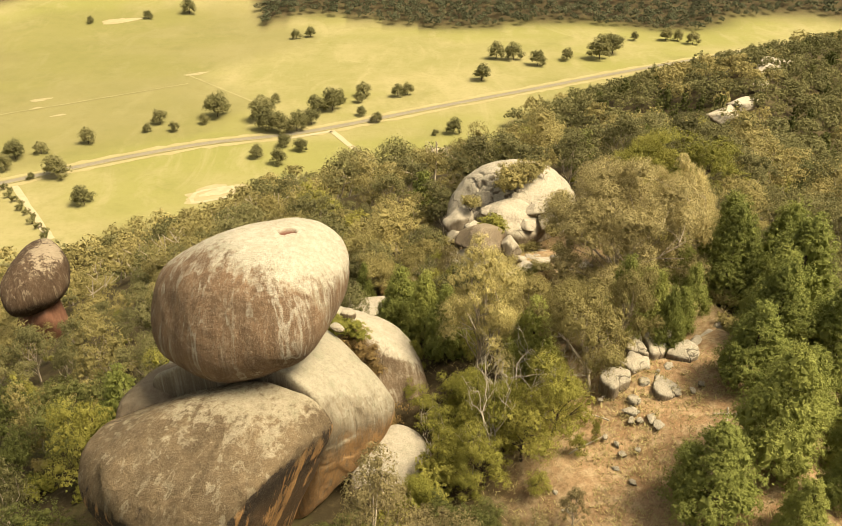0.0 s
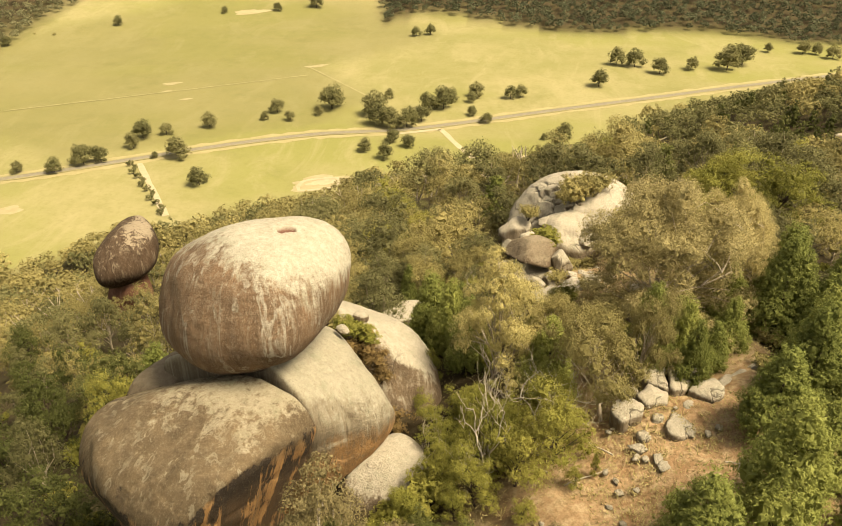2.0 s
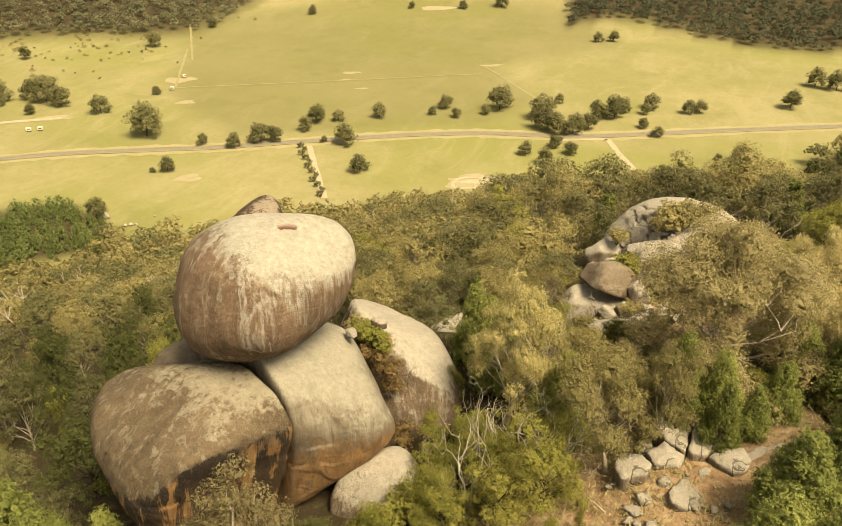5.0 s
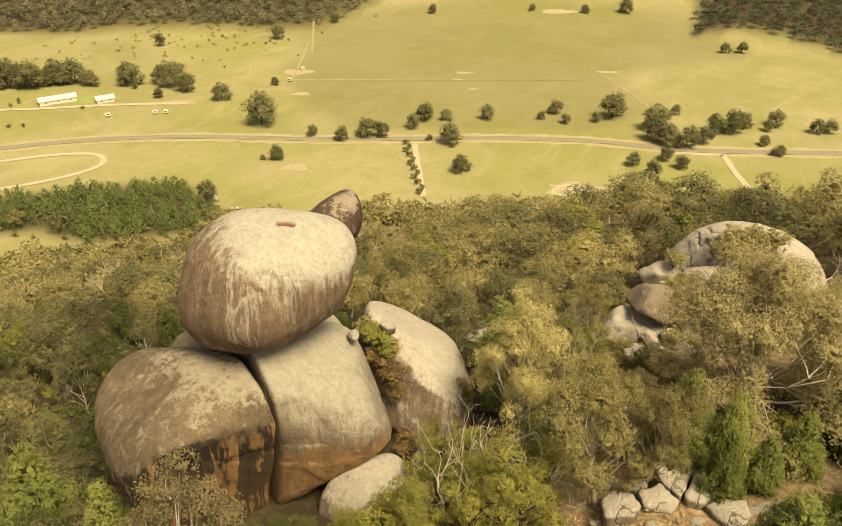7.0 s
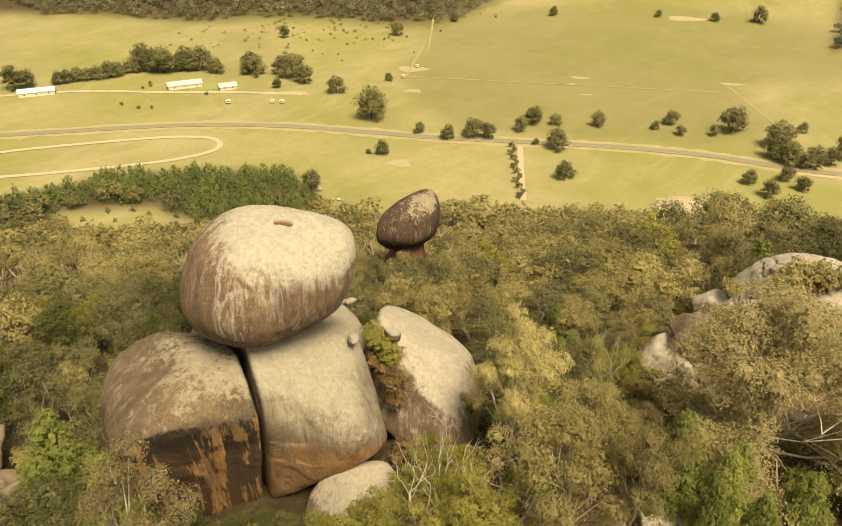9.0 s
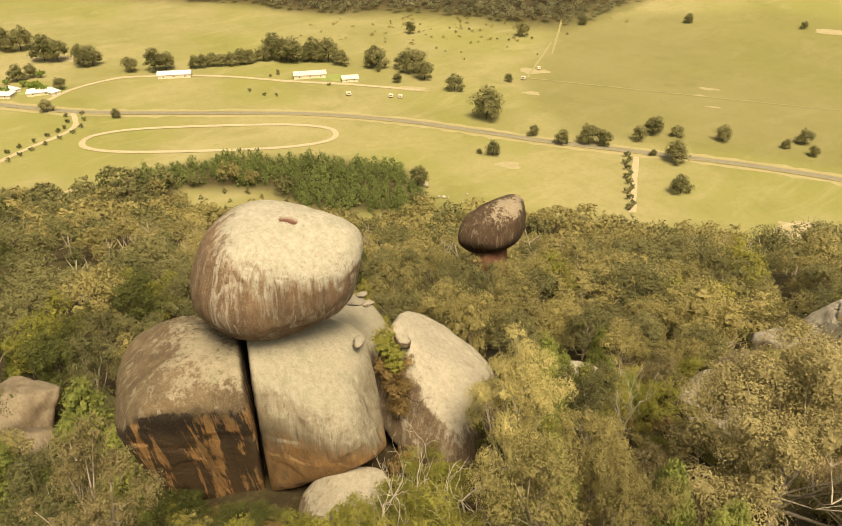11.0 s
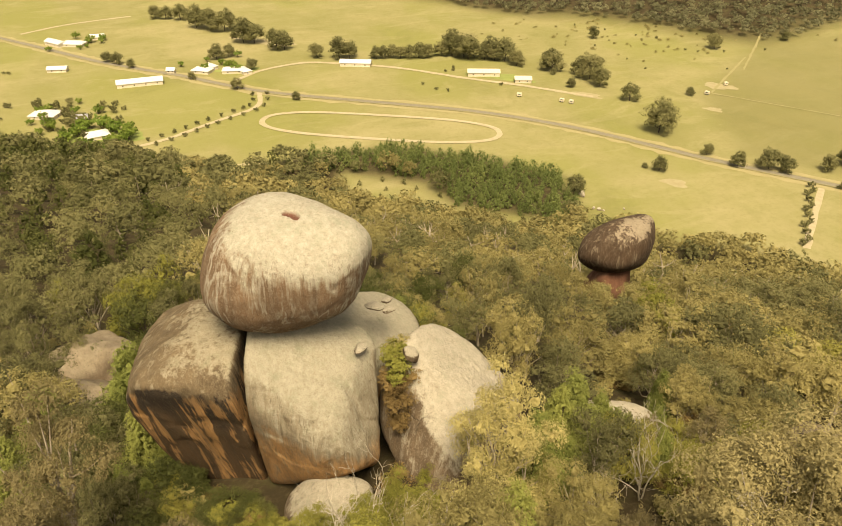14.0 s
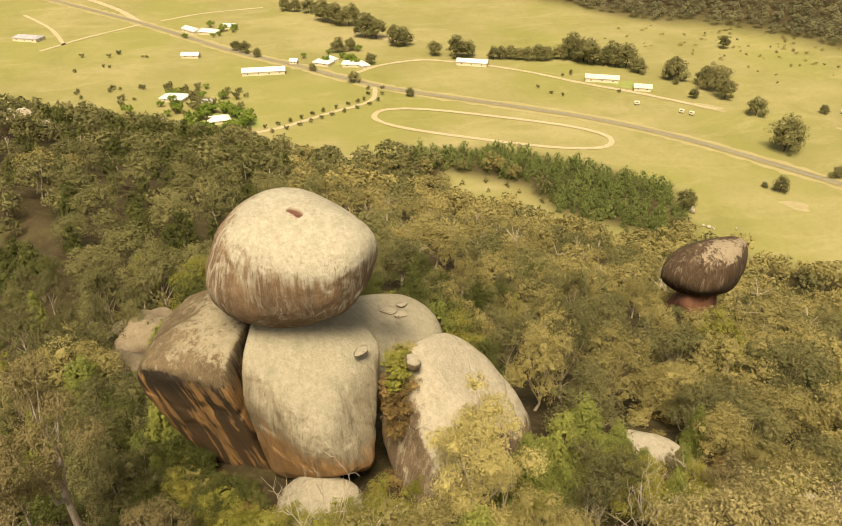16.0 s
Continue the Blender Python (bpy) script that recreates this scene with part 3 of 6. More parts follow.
# blocks have dropped out of its front, so that the joints between those left stand open
co = np.empty(len(dome.data.vertices) * 3, np.float32)
dome.data.vertices.foreach_get("co", co)
co = co.reshape(-1, 3)
g = np.random.default_rng(56)
far_in = np.exp(-(((co[:, 0] + 3.2) / 2.9) ** 4) - (((co[:, 1] + 4.2) / 4.4) ** 4)) * (co[:, 2] > -1.5)
spots = np.column_stack([g.uniform(-6.5, 0.5, 46), g.uniform(-8, 0, 46), g.uniform(0, 7.5, 46)])
gap = np.linalg.norm((co + 0.35 * np.column_stack([fbm(co / 1.1, 3, 57), fbm(co / 1.1, 3, 58), fbm(co / 1.1, 3, 59)]))[:, None] - spots[None], axis=2)
order = np.argsort(gap, 1)[:, :2]
first, second = np.take_along_axis(gap, order, 1).T
drop = g.uniform(0.0, 1.0, 46)[order[:, 0]] + 0.7 * np.exp(-((second - first) / 0.11) ** 2)
co *= (1 - far_in * drop / np.linalg.norm(co, axis=1))[:, None]
dome.data.vertices.foreach_set("co", co.ravel())
dome.data.update()
boulder("outcrop_rock", (18.8, 38.4, -19.6), egg(4.3, 2.9, 3.3, 0.05, 1), ROCK_OUT, "broad pale granite block below the dome", 5, 0.05, 53, ((0.3, -0.6, 0.75, 2.4), (-0.8, -0.5, 0.2, 3.0)), 14, 0.08)
for k, (x, y, z, a, b, c, t) in enumerate(((13.6, 38.8, -19.2, 1.5, 1.3, 1.7, 40), (16.4, 38.2, -17.6, 1.0, 0.7, 0.7, 15), (22.0, 38.4, -17.6, 1.4, 0.9, 0.9, 20), (22.8, 37.2, -18.2, 1.3, 1.0, 0.8, 70), (15.0, 37.4, -19.2, 1.2, 1.0, 0.9, 10), (20.6, 36.6, -18.6, 1.0, 0.8, 0.7, 50), (12.6, 37.8, -20.4, 1.3, 1.1, 1.0, 120))):
    rock("outcrop_rock", (x, y, z), (a, b, c), ROCK_OUT, "pale cracked granite block of a rocky outcrop", 60 + k, 4, 24, turn=t, faces=13)
boulder("brown_boulder", (14.8, 30.6, -17.1), egg(3.0, 2.2, 1.7, 0.06, 3), ROCK_BROWN, "smooth brown boulder on paler rock", 5, 0.05, 71, ((-0.2, -0.35, -1, 0.8), (0.45, -0.6, 0.7, 1.45), (-0.75, -0.3, 0.7, 1.6), (0.85, -0.45, 0.1, 2.0)), 20, 0.05)
rock("outcrop_rock", (13.7, 30.0, -19.9), (3.1, 2.4, 1.9), ROCK_OUT, "pale broken rock under a brown boulder", 72, turn=20)
for k, (x, y, z, a, b, c) in enumerate(((17.7, 30.2, -17.7, 0.95, 0.75, 1.3), (16.6, 28.9, -18.7, 0.9, 0.6, 0.7), (17.6, 28.8, -18.9, 0.7, 0.5, 0.6), (15.4, 28.2, -19.0, 1.1, 0.7, 0.6), (18.6, 29.4, -18.6, 0.6, 0.5, 0.4))):
    rock("loose_rock", (x, y, z), (a, b, c), ROCK_OUT, "loose pale block of granite", 80 + k, 4, 22, turn=50 * k, faces=11)
g = np.random.default_rng(77)
for k in range(34):
    x, y, a = g.normal(21.0, 2.4), g.uniform(25.5, 37), g.uniform(0.18, 0.62)
    rock("loose_rock", (x, y, float(ground_height(x, y)) + 0.12 * a), (a, a * g.uniform(0.5, 0.9), a * g.uniform(0.3, 0.6)), ROCK_OUT, "loose stone on the bare slope below the dome", 300 + k, 3, 20, turn=47 * k, faces=11)
for k, (x, y, a, b, c, t) in enumerate(((16.6, 24.6, 1.9, 1.1, 0.6, 20), (18.6, 26.0, 2.2, 1.0, 0.6, 40), (20.4, 27.8, 1.4, 0.8, 0.5, 55), (15.2, 23.6, 1.2, 0.9, 0.6, 10), (17.8, 24.4, 0.7, 0.5, 0.4, 70))):
    rock("rock_slab", (x, y, float(ground_height(x, y)) + 0.15), (a, b, c), ROCK_OUT, "flat pale slab of granite on the slope", 90 + k, 4, 24, turn=t, faces=11)
boulder("rock_slab", (3.4, 25.0, -22.0), egg(5.4, 1.9, 1.1, 0.03), ROCK_OUT, "long flat pale slab of granite under trees", 5, 0.05, 98).rotation_euler = (0, 0, radians(31))
rock("rock_slab", (8.6, 21.0, -19.2), (1.6, 2.6, 0.8), ROCK_OUT, "flat pale slab of granite among saplings", 97, turn=-20)
# the broken ledge in the clearing: flat slabs that fit one another, with open joints


def cell(seeds, n, reach):
    """The plan of one slab: what lies nearer to its seed than to any other."""
    s = seeds[n]
    poly = [s + reach * np.array((math.cos(a), math.sin(a))) for a in np.linspace(0, 2 * math.pi, 14, endpoint=False)]
    for m, o in enumerate(seeds):
        if m == n:
            continue
        mid, way, out = (s + o) / 2, o - s, []
        for p, q in zip(poly, poly[1:] + poly[:1]):
            u, w = float((p - mid) @ way), float((q - mid) @ way)
            if u <= 0:
                out.append(p)
            if u * w < 0:
                out.append(p + (q - p) * u / (u - w))
        poly = out
    return np.array(poly)


def slab(name, plan, top, deep, mat, label, seed):
    """A flat stone with a worn, uneven edge."""
    g = np.random.default_rng(seed)
    edge = []
    for p, q in zip(plan, np.roll(plan, -1, 0)):
        steps = max(1, int(np.linalg.norm(q - p) / 0.22))
        edge += [p + (q - p) * s / steps + g.normal(0, 0.03, 2) for s in range(steps)]
    edge = np.array(edge)
    mid = edge.mean(0)
    n, rings = len(edge), []
    tilt = g.normal(0, 0.10, 2)
    for inset, down in ((0.16, deep), (0.09, 0.30), (0.09, 0.16), (0.15, 0.05), (0.30, 0.0), (0.62, -0.03)):
        r = np.linalg.norm(edge - mid, axis=1, keepdims=True)
        xy = mid + (edge - mid) * np.maximum(0.15, 1 - inset / np.maximum(r, 0.2) if inset < 0.2 else np.full_like(r, 1 - inset))
        rings.append(np.column_stack([xy, top - down + (xy - mid) @ tilt + g.normal(0, 0.018, n)]))
    v = np.concatenate(rings + [np.array([[*mid, top + 0.04]])])
    k = np.arange(n)
    f = [np.stack([i * n + k, i * n + (k + 1) % n, (i + 1) * n + (k + 1) % n], 1) for i in range(5)] + [np.stack([i * n + k, (i + 1) * n + (k + 1) % n, (i + 1) * n + k], 1) for i in range(5)]
    f.append(np.stack([5 * n + k, 5 * n + (k + 1) % n, np.full(n, 6 * n)], 1))
    v[:, :2] -= mid
    v[:, 2] -= top
    ob = new(name, mesh_from(name, v, np.concatenate(f), mat, True))
    ob.location = (*mid, top)
    return tagged(ob, label, "rock")


g = np.random.default_rng(5)
LEDGE = ((20.3, 1.4, 1.3, -11.02), (21.5, 2.5, 1.8, -10.72), (22.9, 0.6, 1.5, -11.07), (22.2, 4.3, 1.5, -10.62), (23.6, 4.2, 1.3, -10.52), (25.0, 3.3, 1.3, -10.42), (24.0, 2.1, 0.6, -10.97), (21.9, 1.0, 0.5, -11.22), (21.0, -0.1, 0.6, -11.72), (24.6, 4.9, 0.8, -10.47), (20.5, 3.3, 0.6, -11.12))
kept = [np.array(q[:2]) for q in LEDGE]
for n, (x, y, wide, z) in enumerate(LEDGE):
    slab("ledge_rock", cell(kept, n, wide), z, 2.0, ROCK_OUT, "pale lichen-grey slab of a broken rock ledge", 400 + n)
for k, (x, y, a, b, c, t) in enumerate(((20.7, -1.0, 0.5, 0.36, 0.2, 0), (21.6, -1.9, 0.42, 0.26, 0.16, 70), (21.9, -2.5, 0.46, 0.3, 0.16, 40), (20.4, -1.7, 0.3, 0.24, 0.14, 20), (23.6, -0.4, 0.3, 0.22, 0.12, 10))):
    rock("ledge_rock", (x, y, float(ground_height(x, y)) + 0.02), (a, b, c), ROCK_OUT, "pale loose rock below a broken ledge", 100 + k, 3, 26, turn=t, faces=9)
for k, (x, y, a) in enumerate(((26.6, 4.4, 1.1), (27.8, 5.4, 0.9), (29.0, 6.4, 0.8), (26.0, 4.0, 0.45))):
    rock("path_rock", (x, y, float(ground_height(x, y)) - 0.08), (a, a * 0.5, 0.3), ROCK_OUT, "low pale rock beside a dirt path", 125 + k, 3, 20, turn=40, faces=13)
# rocks down the slope beside the split base
for k, (x, y, z, a, b, c) in enumerate(((-33.0, -13.0, -29.2, 5.4, 3.6, 3.2), (-26.0, -13.2, -28.6, 4.6, 3.0, 2.5), (-20.4, -12.2, -27.0, 3.8, 2.4, 2.4), (-37.5, -14.6, -31.0, 3.4, 2.6, 2.0))):
    rock("slope_rock", (x, y, z), (a, b, c), ROCK_BROWN, "weathered grey boulder among trees beside the split base", 130 + k, 5, 20, turn=20 * k, faces=12)
for k, (x, y, a) in enumerate(((161, 292, 6.0), (172, 300, 5.0), (205, 345, 7.0), (212, 352, 6.0), (188, 318, 4.0), (-262, -70, 5.0), (-272, -76, 6.0), (-258, -62, 4.0))):
    rock("ridge_rock", (x, y, float(ground_height(x, y)) + 2.4), (a * 1.5, a * 0.8, a * 0.55), ROCK_OUT, "pale granite slab breaking out of the wooded ridge", 140 + k, 4, 24, turn=25 + 14 * (k % 3), tilt=14, faces=10)
# small stones lying on the base
for k, (x, y, z, a, b, c) in enumerate(((2.4, 6.3, -9.0, 0.55, 0.5, 0.4), (-2.6, 6.0, -8.35, 0.7, 0.5, 0.2), (-2.0, 6.7, -8.5, 0.5, 0.4, 0.16), (-3.1, 7.1, -8.5, 0.45, 0.35, 0.16), (1.8, 3.2, -7.9, 0.6, 0.35, 0.15))):
    rock("loose_stone", (x, y, z), (a, b, c), ROCK_SIDE, "small loose stone lying on the granite base", 150 + k, 3, turn=33 * k)


# ---- trees ----


def tube(points, radii, sides=6):
    """A tapered limb along points, as arrays."""
    p = np.array(points, float)
    t = np.gradient(p, axis=0)
    t /= np.linalg.norm(t, axis=1, keepdims=True) + 1e-9
    a = np.cross(t, (0.31, 0.83, 0.46))
    a /= np.linalg.norm(a, axis=1, keepdims=True) + 1e-9
    b = np.cross(t, a)
    w = np.linspace(0, 2 * math.pi, sides, endpoint=False)
    v = p[:, None] + np.array(radii)[:, None, None] * (np.cos(w)[None, :, None] * a[:, None] + np.sin(w)[None, :, None] * b[:, None])
    k = np.arange(sides)
    q = [np.stack([i * sides + k, i * sides + (k + 1) % sides, (i + 1) * sides + (k + 1) % sides, (i + 1) * sides + k], 1) for i in range(len(p) - 1)]
    return v.reshape(-1, 3), np.concatenate(q)


def join(parts):
    """One pair of arrays from many."""
    vs, fs, n = [], [], 0
    for v, f in parts:
        vs.append(v)
        fs.append(f + n)
        n += len(v)
    return np.concatenate(vs), np.concatenate(fs)


def limb(rng, start, way, length, bend=0.35, steps=5, lift=0.1):
    """Points of a wandering limb."""
    p, w, out = np.array(start, float), np.array(way, float), [np.array(start, float)]
    for _ in range(steps):
        w = w + rng.normal(0, bend / 2, 3) + (0, 0, lift)
        w /= np.linalg.norm(w)
        p = p + w * length / steps
        out.append(p.copy())
    return out


def unit(v):
    return v / (np.linalg.norm(v, axis=1, keepdims=True) + 1e-9)


def leaves(rng, centres, radii, count, size, droop=0.0, flat=0.85, slim=0.8, tuft=0.34, per=12, core=0.42, under=-0.35):
    """A crown: billows round the given centres, each set with small tufts of leaves over an added solid core that keeps
    light out.
    """
    centres, radii = np.array(centres, float), np.array(radii, float)
    squash = np.array((1, 1, flat))
    m = int(count / per * 1.5)
    which = rng.choice(len(centres), m, p=radii**2 / (radii**2).sum())
    d = unit(rng.normal(0, 1, (m, 3)))
    d[:, 2] = np.where(d[:, 2] < under, -d[:, 2], d[:, 2])
    at = centres[which] + d * (rng.uniform(0.66, 1.22, m) * radii[which])[:, None] * squash
    deep = (np.linalg.norm((at[:, None] - centres[None]) / squash, axis=2) / radii[None]).min(1) < 0.72
    keep = np.flatnonzero(~deep)[:max(4, count // per)]
    which, d, at = which[keep], d[keep], at[keep]
    r = radii[which] * tuft * rng.uniform(0.6, 1.3, len(keep))
    k = np.repeat(np.arange(len(keep)), per)
    e = unit(unit(rng.normal(0, 1, (len(k), 3))) + 0.6 * d[k])
    p = at[k] + e * (r[k] * np.sqrt(rng.random(len(k))))[:, None] * (1, 1, 0.85)
    n = unit(0.5 * d[k] + 0.7 * e + rng.normal(0, 0.36, (len(k), 3)) + np.array((0, 0, 0.25)))
    a = unit(np.cross(n, rng.normal(0, 1, (len(k), 3))) + np.array((0, 0, -droop * 0.6)))
    b = unit(np.cross(n, a))
    w = size * (0.6 + 0.8 * rng.random(len(k)))[:, None]
    v = np.stack([p - a * w * 0.5, p + b * w * slim * 0.6, p + a * w * 0.6], 1).reshape(-1, 3)
    f = np.arange(len(v)).reshape(-1, 3)
    if core:
        # rough opaque balls, added to block light inside the crown
        o, g = ico(2 if count > 1500 else 1)
        parts = [(v, f)]
        for c, q in zip(centres, radii):
            parts.append((c + o * (core * q * rng.uniform(0.3, 1.2, len(o)))[:, None] * squash, g))
        v, f = join(parts)
    return v, f


def gum_arrays(seed, height=8.0, width=6.0, count=3000, leaf=0.34, clumps=18, droop=0.5, low=0.42, puff=0.18, sub=3, core=0.42, slim=0.75, per=12):
    """Wood and leaves of a gum tree: pale limbs that fork and rise through an open dome of small clumps."""
    rng = np.random.default_rng(seed)
    trunk = limb(rng, (0, 0, -0.4), (rng.normal(0, 0.14), rng.normal(0, 0.14), 1), height * 0.55, 0.22, 6, 0.25)
    wood = [tube(trunk, np.linspace(0.026 * height, 0.012 * height, len(trunk)), 7)]
    tips, sizes = [], []
    mids = []
    for k in range(clumps):
        turn, rise = k * 2.4 + rng.normal(0, 0.35), ((k + 0.5) / clumps) ** 0.8
        out = math.sqrt(max(0.02, 1 - (0.05 + 0.95 * rise) ** 2)) * rng.uniform(0.62, 1.12)
        r = width * puff * rng.uniform(0.75, 1.45)
        tip = np.array((math.cos(turn) * out * width * 0.40, math.sin(turn) * out * width * 0.40, height * (low + (0.93 - low) * rise) + rng.normal(0, 0.04) * height)) + trunk[-1] * (1, 1, 0) * 0.8
        start = trunk[min(len(trunk) - 1, (2 if low < 0.5 else 5) + int(rise * 4))]
        if clumps > 30 and k > 15:
            start = mids[k - 8]  # a broad crown forks from its own limbs
        mid = start * 0.45 + tip * 0.55 + rng.normal(0, 0.06 * width, 3)
        mids.append(mid)
        thick = (1.35 if k % 3 == 0 else 0.9) * (0.45 if clumps > 30 and k > 15 else 1)
        wood.append(tube([start, start * 0.75 + mid * 0.25 + (0, 0, 0.02 * height), mid, tip], np.array((0.0095, 0.008, 0.006, 0.002)) * height * thick, 4))
        for _ in range(sub):
            at = tip + rng.normal(0, 0.62 if sub > 1 else 0.1, 3) * r * (1, 1, 0.8)
            tips.append(at)
            sizes.append(r * (rng.uniform(0.55, 0.95) if sub > 1 else 1))
        wood.append(tube([mid, mid * 0.4 + at * 0.6 + rng.normal(0, 0.03 * width, 3), at + (0, 0, 0.3 * r)], np.array((0.004, 0.003, 0.0012)) * height, 3))
    for k in range(0, len(tips), 4):
        out = unit((tips[k] - trunk[2])[None])[0]
        wood.append(tube([tips[k] - out * 0.9 * sizes[k], tips[k] + rng.normal(0, 0.15, 3), tips[k] + out * 1.15 * sizes[k]], np.array((0.0045, 0.003, 0.0012)) * height, 3))
    return join(wood), leaves(rng, tips, sizes, count, leaf, droop, 0.9, slim, 0.44, per, core)


def pine_arrays(seed, height=7.0, width=3.2, count=4200, leaf=0.26, n=78, core=0.6):
    """Wood and needles of a cypress pine: a full cone of small upswept sprays."""
    rng = np.random.default_rng(seed)
    trunk = limb(rng, (0, 0, -0.4), (0, 0, 1), height * 0.95, 0.05, 6, 0.3)
    wood = [tube(trunk, np.linspace(0.022 * height, 0.004 * height, len(trunk)), 6)]
    tips, sizes = [], []
    for k in range(n):
        h = 0.10 + 0.86 * (k / n) ** 1.15
        r = width * 0.5 * (1 - h) ** 0.76 * (1.15 if h > 0.2 else 0.9)
        turn = k * 2.4 + rng.normal(0, 0.3)
        far = r * rng.uniform(0.55, 1.05)
        tips.append((math.cos(turn) * far, math.sin(turn) * far, height * h + rng.normal(0, 0.12)))
        sizes.append(max(0.16, (0.085 + 0.085 * (1 - h)) * (78 / n) ** 0.4 * width * rng.uniform(0.7, 1.25)))
        if k % 6 == 0:
            wood.append(tube([(0, 0, height * h - 0.3), tips[-1]], (0.03, 0.012), 4))
    return join(wood), leaves(rng, tips, sizes, count, leaf, -0.5, 1.5, 0.6, 0.38, 10, core, -0.5)


def shrub_arrays(seed, height=2.6, width=3.0, count=2400, leaf=0.22):
    rng = np.random.default_rng(seed)
    wood, tips, sizes = [], [], []
    for k in range(7):
        turn = k * 0.9 + rng.normal(0, 0.3)
        path = limb(rng, (0, 0, -0.2), (0.6 * math.cos(turn), 0.6 * math.sin(turn), 1), height * rng.uniform(0.6, 0.9), 0.3, 4, 0.05)
        wood.append(tube(path, np.linspace(0.05, 0.015, len(path)), 4))
        tips += [path[-1], path[-2]]
        sizes += [width * rng.uniform(0.17, 0.26), width * rng.uniform(0.15, 0.24)]
    return join(wood), leaves(rng, tips, sizes, count, leaf, -0.2, 0.85, 0.7, 0.36, 12, 0.62)


def dead_arrays(seed, height=6.0, width=5.0):
    """Bare white limbs that fork three times."""
    rng = np.random.default_rng(seed)
    wood = []

    def grow(start, way, length, thick, depth):
        path = limb(rng, start, way, length, 0.55, 5, 0.10)
        wood.append(tube(path, np.linspace(thick, thick * 0.45, len(path)), 5))
        if depth:
            for _ in range(3):
                at = rng.integers(2, len(path))
                w = path[at] - path[at - 1]
                w = w / np.linalg.norm(w) + rng.normal(0, 0.75, 3)
                grow(path[at], w, length * rng.uniform(0.45, 0.75), thick * 0.5, depth - 1)

    for k in range(3):
        turn = k * 2.1
        grow((0, 0, -0.3), (0.5 * math.cos(turn), 0.5 * math.sin(turn), 1), height * 0.55, 0.014 * height, 3)
    return join(wood)


def tree(name, wood, crown, bark, leaf, label, category="tree", group=""):
    base = new(name)
    piece("trunk", mesh_from(name + "_trunk", *wood, bark, True), base)
    if crown is not None:
        piece("crown", mesh_from(name + "_crown", *crown, leaf), base)
    return tagged(base, label, category, group)


